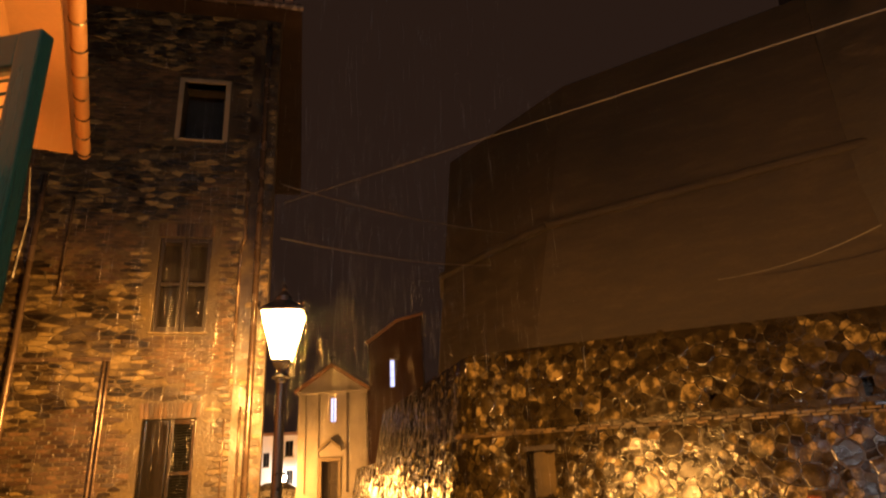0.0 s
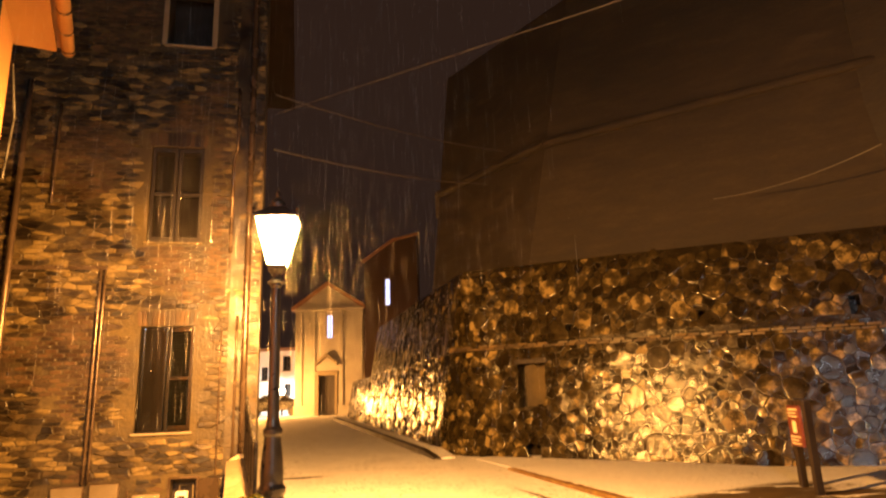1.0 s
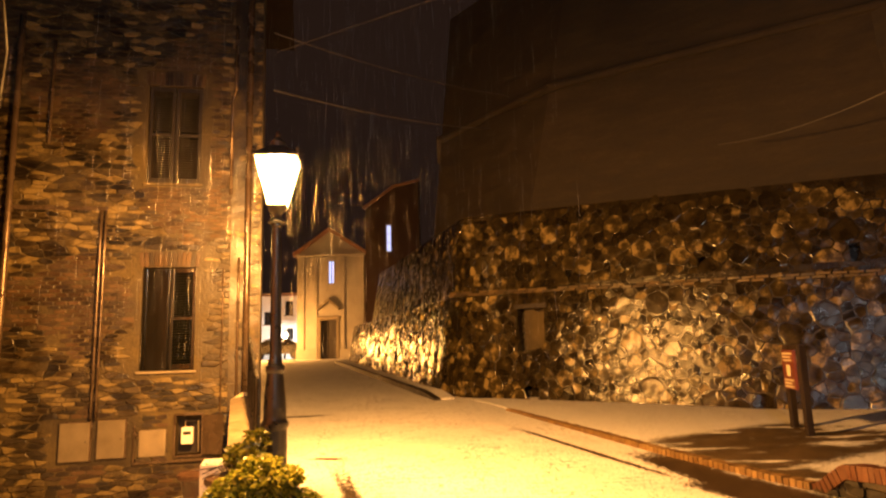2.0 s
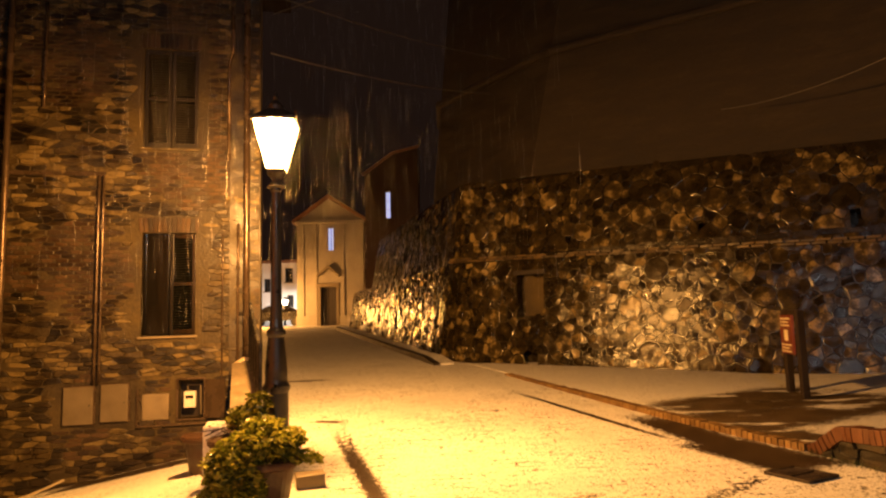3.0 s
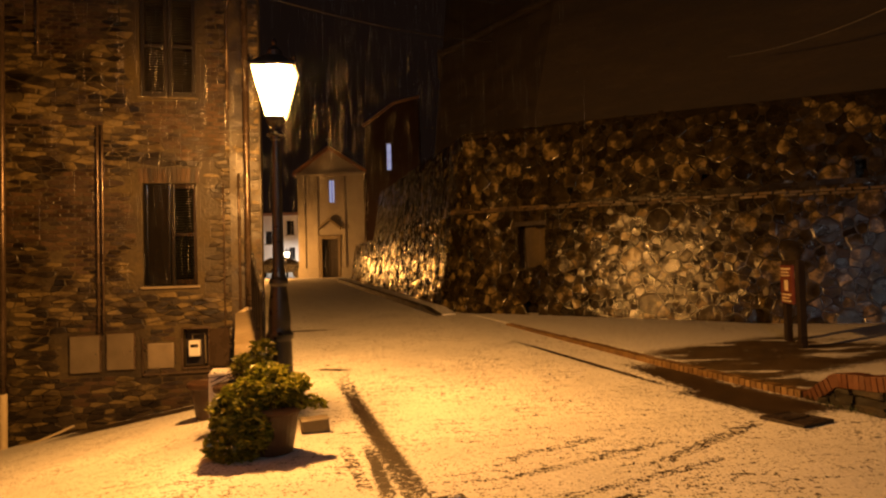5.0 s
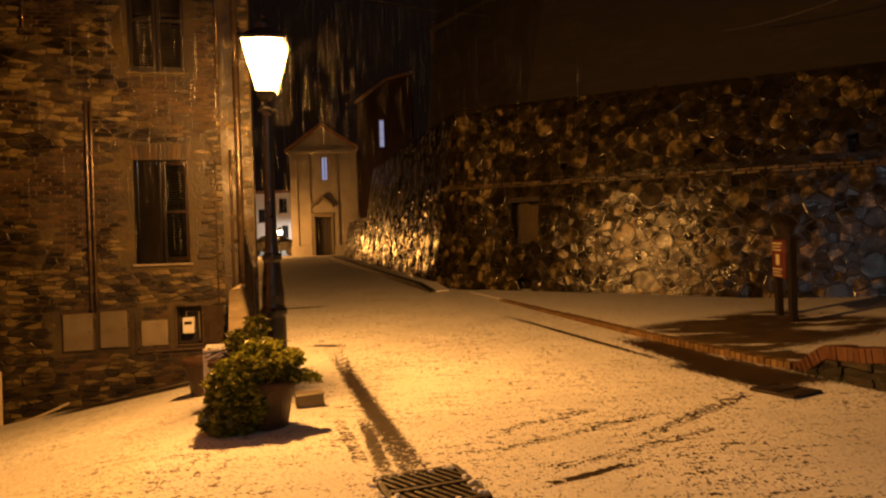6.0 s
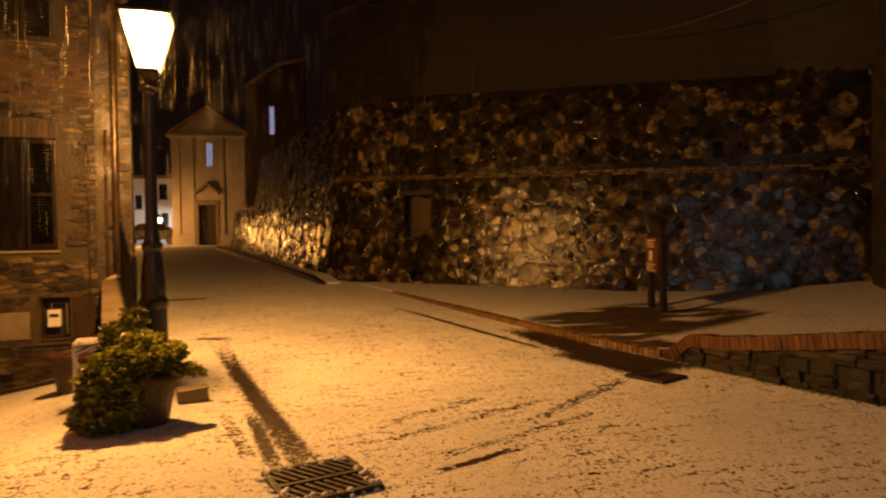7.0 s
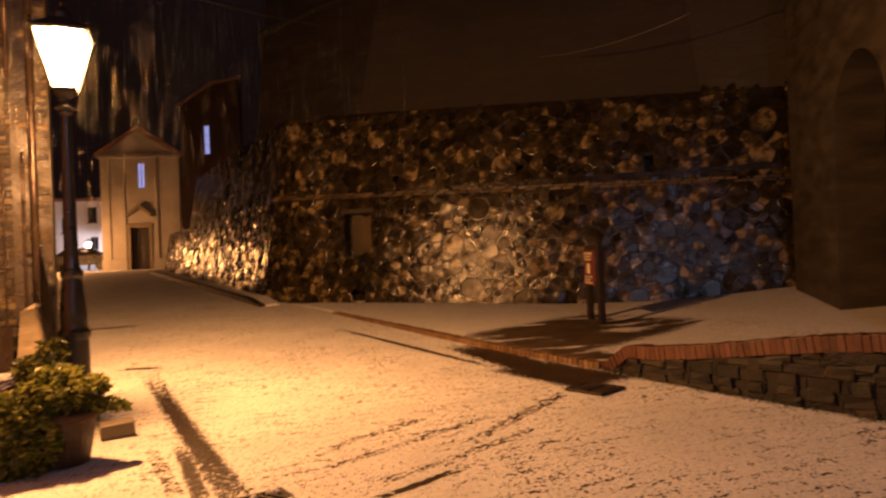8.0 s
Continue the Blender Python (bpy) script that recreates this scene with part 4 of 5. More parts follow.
def footway_z(x, y):
    rise = 0.27 * smooth_step(6.95, 6.4, y + 0.25 * (x - 4.2)) + 0.36 * smooth_step(6.6, 3.8, y + 0.25 * (x - 4.2)) if x > 3 else 0
    ramp = 0.11 * max(0.0, x - 5.7) ** 2 / (max(0.0, x - 5.7) + 0.25) if x > 5.7 else 0.0
    return ground_z(x, y) * (1 - smooth_step(5, 9, x)) + 0.055 - 0.035 * smooth_step(10, 13, y) + max(rise, ramp * (1 - 0.4 * smooth_step(7, 3, y)))


def front_x(y):
    line = BRICK_LINE + BED_LINE[1:]
    for (xa, ya), (xb, yb) in zip(line, line[1:]):
        if yb <= y <= ya:
            return xa + (xb - xa) * (y - ya) / (yb - ya)
    return line[0][0] if y > line[0][1] else line[-1][0]


def build_footway():
    ys = [-6 + 0.5 * i for i in range(16)] + [2 + 0.2 * i for i in range(70)]
    cols = [0, 0.02, 0.05, 0.1, 0.15, 0.2, 0.26, 0.32, 0.38, 0.44, 0.5, 0.56, 0.62, 0.68, 0.75, 0.85, 1.0]
    verts, faces = [], []
    for y in ys:
        xa = front_x(y) + 0.06
        xb = max(xa + 0.05, min(13.0, 0.5 + (16.75 - y) / 0.530 * 0.848))
        for c in cols:
            x = xa + (xb - xa) * c
            verts.append((x, y, footway_z(x, y)))
    n = len(cols)
    for j in range(len(ys) - 1):
        for i in range(n - 1):
            faces.append((j * n + i, j * n + i + 1, (j + 1) * n + i + 1, (j + 1) * n + i))
    # a skirt down the front edge
    base = len(verts)
    for j, y in enumerate(ys):
        x, _, z = verts[j * n]
        verts.append((x, y, ground_z(x, y) - 0.15))
    for j in range(len(ys) - 1):
        faces.append((j * n, (j + 1) * n, base + j + 1, base + j))
    me = bpy.data.meshes.new("pavement")
    me.from_pydata(verts, [], faces)
    me.materials.append(M_PAVE_SNOW)
    me.shade_smooth()
    return tagged(new("pavement", me), "raised footway with patchy snow and bare wet earth", "pavement", kind="structure")


build_footway()


def along(line, step):
    """Places and headings at even steps along a line in plan."""
    out = []
    carry = 0.0
    for (xa, ya), (xb, yb) in zip(line, line[1:]):
        length = math.hypot(xb - xa, yb - ya)
        s = carry
        while s < length:
            out.append((xa + (xb - xa) * s / length, ya + (yb - ya) * s / length, math.atan2(yb - ya, xb - xa)))
            s += step
        carry = s - length
    return out


def build_edging():
    rng = random.Random(3)
    e = thing("brick_edging", "low edging of red bricks set on end, wet", "edging", pose(0, 0, 0), kind="structure")
    flat = boxed((-0.035, -0.075, -0.1), (0.035, 0.075, 0.022), 0.006)
    first = part("brick", flat, M_EDGE, e)
    k = 0
    for x, y, a in along(BRICK_LINE[1:], 0.082):
        o = first if k == 0 else new("brick", first.data)
        o.parent = e
        o.matrix_basis = Matrix.Translation((x, y, footway_z(x, y) + rng.uniform(-0.006, 0.006))) @ Matrix.Rotation(a + rng.uniform(-0.04, 0.04), 4, "Z") @ Matrix.Rotation(rng.uniform(-0.05, 0.05), 4, "X")
        k += 1
    cap = part("cap_brick", boxed((-0.030, -0.10, -0.125), (0.030, 0.12, 0.012), 0.006), M_CAP, e)
    k = 0
    for x, y, a in along(BED_LINE[:7], 0.0635):
        o = cap if k == 0 else new("cap_brick", cap.data)
        o.parent = e
        slope = math.atan2(footway_z(x + 0.06 + 0.05 * math.cos(a), y + 0.05 * math.sin(a)) - footway_z(x + 0.06 - 0.05 * math.cos(a), y - 0.05 * math.sin(a)), 0.1)
        o.matrix_basis = Matrix.Translation((x + 0.06, y, footway_z(x + 0.06, y) + rng.uniform(-0.004, 0.004))) @ Matrix.Rotation(a + rng.uniform(-0.03, 0.03), 4, "Z") @ Matrix.Rotation(-slope, 4, "Y") @ Matrix.Rotation(rng.uniform(-0.04, 0.04), 4, "X")
        k += 1
    return e


build_edging()


def build_bed_wall():
    rng = random.Random(8)
    w = thing("wall_planting_bed", "low rough mossy stone wall of a planting bed", "wall", pose(0, 0, 0), kind="structure")
    z0 = -0.02
    while z0 < 0.62:
        row = rng.uniform(0.07, 0.13)
        for x, y, a in along(BED_LINE[1:8], rng.uniform(0.17, 0.3)):
            h = min(row, footway_z(x + 0.05, y) - 0.12 - z0)
            if h < 0.03:
                continue
            length = rng.uniform(0.14, 0.36)
            bm = boxed((-length / 2, -0.05, 0), (length / 2, 0.14, h + 0.01), 0.02)
            for v in bm.verts:
                v.co += Vector((rng.uniform(-0.015, 0.015), rng.uniform(-0.012, 0.012), rng.uniform(-0.014, 0.014)))
            part("stone", bm, M_BED, w, "", Matrix.Translation((x + 0.03 + rng.uniform(-0.02, 0.02), y, z0)) @ Matrix.Rotation(a + rng.uniform(-0.08, 0.08), 4, "Z"))
        z0 += row
    bm = bmesh.new()
    line = along(BED_LINE[1:8], 0.25)
    for (xa, ya, _), (xb, yb, _) in zip(line, line[1:]):
        prism([(xa + 0.0, ya), (xb + 0.0, yb), (xb + 0.3, yb), (xa + 0.3, ya)], [-0.1] * 4, [footway_z(xa + 0.05, ya) - 0.11, footway_z(xb + 0.05, yb) - 0.11] * 2, bm)
    part("core", bm, M_BED, w, "dark earth and mortar between the stones")
    return w


build_bed_wall()


def build_foot_grass():
    """Short winter grass along the foot of the bed wall."""
    rng = random.Random(31)
    bm = bmesh.new()
    for x, y, a in along(BED_LINE[:8], 0.006):
        if rng.random() > 0.25 + 0.75 * smooth_step(-0.2, 0.3, noise.noise(Vector((x * 3, y * 3, 0)))):
            continue
        p = Vector((x - 0.06 + rng.gauss(0, 0.035), y + rng.uniform(-0.02, 0.02), -0.005))
        h, lean = rng.uniform(0.02, 0.075), rng.uniform(0, 6.28)
        d = Vector((math.cos(lean), math.sin(lean), 0))
        side = Vector((-d.y, d.x, 0)) * 0.004
        q = [bm.verts.new(v) for v in (p - side, p + side, p + d * h * 0.35 + side * 0.7 + Vector((0, 0, h * 0.7)), p + d * h * 0.9 + Vector((0, 0, h)), p + d * h * 0.35 - side * 0.7 + Vector((0, 0, h * 0.7)))]
        bm.faces.new((q[0], q[1], q[2], q[4]))
        bm.faces.new((q[4], q[2], q[3]))
    return tagged(part("grass", bm, M_GRASS), "short dull green grass along the bed wall", "grass", kind="stuff")


build_foot_grass()


def build_drain_grate(place, size, turn, label):
    g = thing("drain_grate", label, "drain grate", Matrix.Translation(place) @ Matrix.Rotation(turn, 4, "Z"), "drain grates")
    a, b = size[0] / 2, size[1] / 2
    # flat near-black plate, the shade under the bars put into its colour
    part("pit", boxed((-a, -b, -0.01), (a, b, 0.004)), M_SHADE, g, "near-black plate standing for shade under the bars")
    for lo, hi in (((-a, -b), (a, -b + 0.035)), ((-a, b - 0.035), (a, b)), ((-a, -b + 0.035), (-a + 0.035, b - 0.035)), ((a - 0.035, -b + 0.035), (a, b - 0.035)), ((-a + 0.035, -0.018), (a - 0.035, 0.018))):
        part("frame", boxed((*lo, 0.0), (*hi, 0.024), 0.004), M_RUST, g)
    n = int(size[0] / 0.062)
    bar = None
    for row in (-1, 1):
        for i in range(n):
            x = -a + 0.05 + (size[0] - 0.1) * i / (n - 1)
            if bar is None:
                bar = part("bar", boxed((-0.013, -b / 2 + 0.03, 0.004), (0.013, b / 2 - 0.03, 0.022), 0.004), M_RUST, g)
                o = bar
            else:
                o = new("bar", bar.data)
                o.parent = g
            o.matrix_basis = Matrix.Translation((x, row * b / 2, 0)) @ Matrix.Rotation(radians(24), 4, "Z")
    return g


build_drain_grate((-0.14, 3.86, 0.006), (0.56, 0.58), radians(20), "cast-iron drain grate in the snowy street")
build_drain_grate((3.12, 6.02, 0.006), (0.42, 0.44), radians(28), "small wet iron drain grate beside the gutter")

def build_grate_snow():
    rng = random.Random(14)
    bm = bmesh.new()
    for _ in range(90):
        a, b = rng.uniform(-0.3, 0.3), rng.choice((-1, 1)) * rng.uniform(0.22, 0.32)
        if rng.random() < 0.5:
            a, b = b, a
        turn = radians(20)
        x, y = -0.14 + a * math.cos(turn) - b * math.sin(turn), 3.86 + a * math.sin(turn) + b * math.cos(turn)
        r = rng.uniform(0.008, 0.026)
        lathe([(r * rng.uniform(0.8, 1.1), 0), (r, r * 0.3), (r * 0.55, r * 0.75), (r * 0.1, r * 0.85)], 7, bm, (x, y, 0.022 if max(abs(a), abs(b)) < 0.27 else 0.004))
    return tagged(part("snow_clumps", bm, M_CLUMP), "small clumps of wet snow round the grate", "snow", kind="stuff")


build_grate_snow()

# ---- the sign beside the footway ----
def build_sign():
    z = footway_z(5.3, 9.9)
    s = thing("information_sign", "brown-red information board between two dark wooden posts", "sign", pose(0, 0, 0))
    pts = ((5.42, 10.55), (5.27, 9.85))
    for (x, y), top in zip(pts, (1.42, 1.47)):
        part("post", boxed((x - 0.05, y - 0.05, footway_z(x, y) - 0.1), (x + 0.05, y + 0.05, top), 0.012), M_BROWN, s)
    a, b = Vector((*pts[0], 0)), Vector((*pts[1], 0))
    m = Matrix.Translation(a) @ Matrix.Rotation(math.atan2((b - a).y, (b - a).x), 4, "Z")
    L = (b - a).length
    board = part("board", boxed((0.055, -0.1, 0.80), (L - 0.055, -0.06, 1.40), 0.008, m), M_SIGN, s)
    part("header", boxed((-0.03, -0.055, 1.40), (L + 0.03, 0.055, 1.48), 0.012, m), M_BROWN, s)
    for x0, x1, z0, z1 in ((0.12, 0.6, 1.33, 1.355), (0.12, 0.52, 1.28, 1.30), (0.12, 0.56, 1.23, 1.25), (0.28, 0.46, 1.0, 1.17), (0.12, 0.6, 0.93, 0.95), (0.12, 0.5, 0.88, 0.9), (0.12, 0.58, 0.83, 0.85)):
        part("lettering_bar", boxed((x0, -0.107, z0), (x1, -0.102, z1), 0, m), M_LETTER, board, "unreadable cream lettering")
    return s


build_sign()

# ---- parapet and railing beside the lamp ----
def build_parapet():
    p = thing("wall_parapet", "low plastered parapet wall falling towards the street lamp", "wall", pose(0, 0, 0), kind="structure")
    a, b = Vector((-2.16, 7.2, 0)), Vector((-3.28, 10.6, 0))
    side = Vector((-(b - a).y, (b - a).x, 0)).normalized() * 0.24
    part("parapet_body", prism([a, b, b + side, a + side], [-0.6, -1.0, -1.0, -0.6], [0.50, 0.84, 0.80, 0.44]), M_PLASTIC, p)
    o = side * 0.16
    part("coping", prism([a - o, b - o, b + side + o, a + side + o], [0.51, 0.85, 0.81, 0.45], [0.57, 0.92, 0.87, 0.50]), M_SILL, p, "pale stone coping")
    return p


build_parapet()


def build_railing():
    r = thing("railing", "dark iron railing on the parapet beside the lamp", "railing", pose(0, 0, 0))
    a, b = Vector((-2.13, 7.25, 0)), Vector((-3.2, 10.35, 0))
    lo, hi = (0.55, 0.90), (1.22, 1.78)
    at = lambda t, z: a + (b - a) * t + Vector((0, 0, z[0] + (z[1] - z[0]) * t))
    for off, rad in ((0, 0.022), (-0.1, 0.014)):
        part("top_rail" if off == 0 else "upper_rail", tube([at(t / 8, hi) + Vector((0, 0, off)) for t in range(9)], rad, 8), M_IRON, r)
    part("bottom_rail", tube([at(t / 8, lo) + Vector((0, 0, 0.07)) for t in range(9)], 0.014, 8), M_IRON, r)
    for i in range(5):
        t = i / 4
        part("post", tube([at(t, lo) - Vector((0, 0, 0.05)), at(t, hi) + Vector((0, 0, 0.07))], 0.024, 8), M_IRON, r)
    for i in range(1, 40):
        if i % 10:
            t = i / 40
            part("baluster", tube([at(t, lo) + Vector((0, 0, 0.07)), at(t, hi)], 0.010, 6), M_IRON, r)
    return r


build_railing()

# ---- pots, plants and a block of stone round the lamp ----
def build_plant_pot(place, scale, label, leaves, snow, rng):
    p = thing("plant_pot", label, "plant pot", Matrix.Translation(place) @ Matrix.Scale(scale, 4), "pots by the lamp")
    part("pot", lathe([(0.20, 0), (0.215, 0.02), (0.28, 0.42), (0.315, 0.43), (0.325, 0.455), (0.325, 0.50), (0.30, 0.51), (0.285, 0.47)], 28), M_TERRA, p)
    part("pot_rim", lathe([(0.318, 0.44), (0.335, 0.45), (0.335, 0.485), (0.318, 0.49)], 28), M_TERRA, p)
    part("soil", lathe([(0.28, 0.45), (0.29, 0.475)], 20), M_PAVE_SNOW if snow else M_WET, p, "soil sprinkled with snow" if snow else "")
    if leaves:
        bm = bmesh.new()
        for _ in range(16):
            a = rng.uniform(0, 6.28)
            tube([(0.05 * math.cos(a), 0.05 * math.sin(a), 0.45), (0.2 * math.cos(a), 0.2 * math.sin(a), 0.6), (0.42 * math.cos(a), 0.42 * math.sin(a), rng.uniform(0.45, 0.62))], 0.006, 5, bm)
        part("stem", bm, M_BROWN, p)
        bm = bmesh.new()
        for c, r, n in leaves:
            leaf_cloud(bm, c, r, n, 0.046, rng)
        part("foliage", bm, M_LEAF, p, "glossy wet evergreen leaves")
    return p


rng_pot = random.Random(21)
build_plant_pot((-1.54, 5.42, -0.01), 0.80, "large terracotta pot with a bushy trailing evergreen", [((-0.02, 0, 0.66), (0.40, 0.34, 0.17), 900), ((-0.05, 0.05, 0.84), (0.22, 0.2, 0.09), 150), ((0.22, 0, 0.70), (0.2, 0.2, 0.12), 260), ((-0.28, -0.2, 0.47), (0.30, 0.27, 0.26), 1000), ((-0.33, -0.26, 0.17), (0.30, 0.24, 0.19), 900), ((0.33, -0.05, 0.54), (0.22, 0.12, 0.07), 200), ((-0.1, -0.33, 0.3), (0.2, 0.14, 0.24), 480), ((-0.5, 0.05, 0.42), (0.16, 0.2, 0.22), 260), ((0.5, -0.02, 0.50), (0.1, 0.08, 0.05), 40)], False, rng_pot)
build_plant_pot((-3.10, 8.26, ground_z(-3.10, 8.26) - 0.01), 0.92, "empty dark terracotta pot with snow on its soil", [], True, rng_pot)
build_plant_pot((-2.02, 6.25, -0.02), 0.9, "terracotta pot with small leafy shoots behind the lamp foot", [((0.0, 0.25, 0.66), (0.24, 0.2, 0.15), 330), ((0.1, 0.3, 0.80), (0.14, 0.12, 0.14), 140)], True, rng_pot)


def build_block(name, label, place, size, turn, mat, rng):
    bm = boxed((-size[0] / 2, -size[1] / 2, 0), (size[0] / 2, size[1] / 2, size[2]), 0.02)
    for v in bm.verts:
        v.co += Vector((rng.uniform(-0.012, 0.012), rng.uniform(-0.012, 0.012), rng.uniform(-0.006, 0.006)))
    ob = part(name, bm, mat, None, "", Matrix.Translation(place) @ Matrix.Rotation(turn, 4, "Z"))
    return tagged(ob, label, "stone block")


build_block("stone_block", "pale stone block beside the lamp foot", (-1.33, 6.12, -0.01), (0.26, 0.22, 0.13), 0.3, M_SILL, rng_pot)
build_block("stone_slab", "snow-dusted stone standing behind the plant", (-2.30, 6.75, -0.12), (0.46, 0.3, 0.62), 0.25, M_PAVE_SNOW, rng_pot)

# ---- pipes, meters and cables on the stone house ----
def downpipe(name, x, z0, z1, r, mat, label, off=-0.09, bend=None, group="pipes on the stone house"):
    p = thing(name, label, "pipe", FM, group)
    pts = [(x, off, z1)] + [(x, off, z1 + (z0 - z1) * i / 6) for i in range(1, 7)] + (bend or [])
    part("pipe", tube(pts, r, 12), mat, p, smooth=True)
    n = max(2, int((z1 - z0) / 1.7))
    for i in range(n):
        z = z0 + (z1 - z0) * (i + 0.5) / n
        part("bracket", lathe([(r + 0.008, -0.02), (r + 0.010, 0.02)], 12, None, (x, off, z)), M_PIPE, p)
        part("stay", boxed((x - 0.01, off, z - 0.012), (x + 0.01, 0.01, z + 0.012)), M_PIPE, p)
    return p


d = downpipe("downpipe", -2.02, -0.25, 7.3, 0.05, M_PIPE, "dark wet metal downpipe with a cream foot")
part("pipe_foot", tube([(-2.02, -0.09, -1.12), (-2.02, -0.09, -0.25)], 0.06, 12), M_PLASTIC, d, "cream plastic foot")
d = downpipe("downpipe", 1.66, 0.95, 11.0, 0.055, M_PIPE, "dark wet downpipe with a cream plastic bend")
part("pipe_foot", tube([(1.66, -0.09, 1.0), (1.66, -0.10, 0.93), (1.60, -0.14, 0.88), (1.52, -0.2, 0.84), (1.50, -0.22, 0.76), (1.50, -0.22, -0.3)], 0.055, 12), M_PLASTIC, d, "cream plastic bend", smooth=True)
downpipe("thin_pipe", 1.52, 0.2, 3.2, 0.022, M_PIPE, "thin shiny pipe beside the downpipe", -0.05)
downpipe("thin_pipe", 1.27, 0.2, 3.0, 0.014, M_PIPE, "thin cable pipe on the stone front", -0.035)
downpipe("thin_pipe", -0.66, 0.62, 3.98, 0.024, M_PIPE, "pair of thin dark gas pipes", -0.05)
downpipe("thin_pipe", -0.59, 0.62, 3.98, 0.020, M_PIPE, "pair of thin dark gas pipes", -0.05)
downpipe("thin_pipe", -1.52, 5.1, 6.9, 0.024, M_PIPE, "short dark pipe on the upper front", -0.05)
downpipe("thin_pipe", 1.42, 6.2, 7.4, 0.03, M_PIPE, "short pipe with a bend under the eaves", -0.06, [(1.42, -0.05, 6.2), (1.36, -0.04, 6.0), (1.36, -0.04, 4.3)])


def meter_door(x0, x1, z0, z1, label):
    d = thing("meter_box", label, "meter box", FM, "meter boxes")
    part("door", boxed((x0, -0.055, z0), (x1, -0.03, z1), 0.008), M_BOXGREY, d)
    part("frame", boxed((x0 - 0.02, -0.03, z0 - 0.02), (x1 + 0.02, 0.02, z1 + 0.02), 0.004), M_PIPE, d)
    part("lock", lathe([(0.012, 0), (0.012, 0.008)], 10, None, (0, 0, 0)), M_IRON, d, "", Matrix.Translation((x1 - 0.05, -0.055, (z0 + z1) / 2)) @ Matrix.Rotation(radians(90), 4, "X"))
    return d


meter_door(-1.09, -0.66, 0.0, 0.58, "closed grey painted meter box in the stone front")
meter_door(-0.55, -0.15, 0.02, 0.60, "closed grey painted meter box beside gas pipes")


def build_open_meter():
    d = thing("open_meter_box", "open meter niche with a small white counter inside", "meter box", FM)
    x0, x1, z0, z1 = NICHE
    part("back", boxed((x0, 0.24, z0), (x1, 0.27, z1)), M_BROWN, d)
    for lo, hi in (((x0 - 0.03, z0 - 0.03), (x1 + 0.03, z0)), ((x0 - 0.03, z1), (x1 + 0.03, z1 + 0.03)), ((x0 - 0.03, z0), (x0, z1)), ((x1, z0), (x1 + 0.03, z1))):
        part("frame", boxed((lo[0], -0.03, lo[1]), (hi[0], 0.12, hi[1]), 0.004), M_PIPE, d)
    c = part("counter", boxed((x0 + 0.07, 0.06, z0 + 0.16), (x0 + 0.25, 0.2, z0 + 0.42), 0.02), M_WHITE, d, "white gas counter")
    part("dial", boxed((x0 + 0.10, 0.05, z0 + 0.31), (x0 + 0.22, 0.062, z0 + 0.36), 0.003), M_GLASS, c)
    part("pipe", tube([(x0 + 0.12, 0.14, z0 + 0.42), (x0 + 0.12, 0.14, z0 + 0.52), (x0 + 0.32, 0.14, z0 + 0.52), (x0 + 0.33, 0.14, z0 + 0.03)], 0.016, 8), M_BOXGREY, d)
    part("open_door", boxed((0, -0.012, z0), (0.36, 0.012, z1), 0.004, Matrix.Translation((x1 + 0.03, -0.04, 0)) @ Matrix.Rotation(radians(-25), 4, "Z")), M_PIPE, d, "rusty metal door standing open")
    part("ledge", boxed((-0.02, -0.05, -0.10), (1.12, 0.02, -0.065), 0.005), M_PIPE, d, "dark metal strip under the boxes")
    part("plaster_patch", boxed((0.05, -0.035, 0.0), (0.46, 0.01, 0.42), 0.03), M_SILL, d, "rough pale plastered patch")
    part("side_strip", boxed((-0.03, -0.04, -0.065), (-0.005, 0.015, 0.5), 0.004), M_PIPE, d)
    return d


build_open_meter()
hose = part("conduit", tube([FM @ Vector((x, -0.16 - 0.35 * (0.9 - t) * t, z)) for t, x, z in ((0.0, -1.95, -1.13), (0.2, -1.75, -1.06), (0.45, -1.45, -0.97), (0.7, -1.2, -0.88), (0.9, -1.0, -0.80))], 0.018, 8), M_PLASTIC)
tagged(hose, "pale plastic conduit lying along the foot of the house", "pipe")


def cable(points, r, label, sag=0.0, mat=None):
    a, b = Vector(points[0]), Vector(points[-1])
    pts = [a + (b - a) * t - Vector((0, 0, sag * 4 * t * (1 - t))) for t in (i / 20 for i in range(21))] if len(points) == 2 else points
    return tagged(part("cable", tube(pts, r, 6), mat or M_CABLE), label, "cable", "overhead cables")


cable([(-3.0, 11.0, 7.0), (6.0, 3.3, 5.45)], 0.008, "long slack cable across the street from the house", 0.0)
cable([(-3.05, 11.0, 7.38), (1.9, 18.6, 9.15)], 0.010, "thin cable from the house to the tower", 0.15)
cable([(-3.05, 11.0, 6.28), (1.4, 18.6, 8.1)], 0.010, "thin cable from the house to the tower", 0.15)
cable([(5.9, 13.4, 5.75), (7.6, 10.4, 5.7)], 0.010, "thin cable hanging above the rubble wall", 0.15)

# ---- the ochre house that the viewer stands beside ----
OD = Vector((-0.46, 0.888, 0))
ON = Vector((0.888, 0.46, 0))
OC = Vector((-4.1, 5.5, 0))


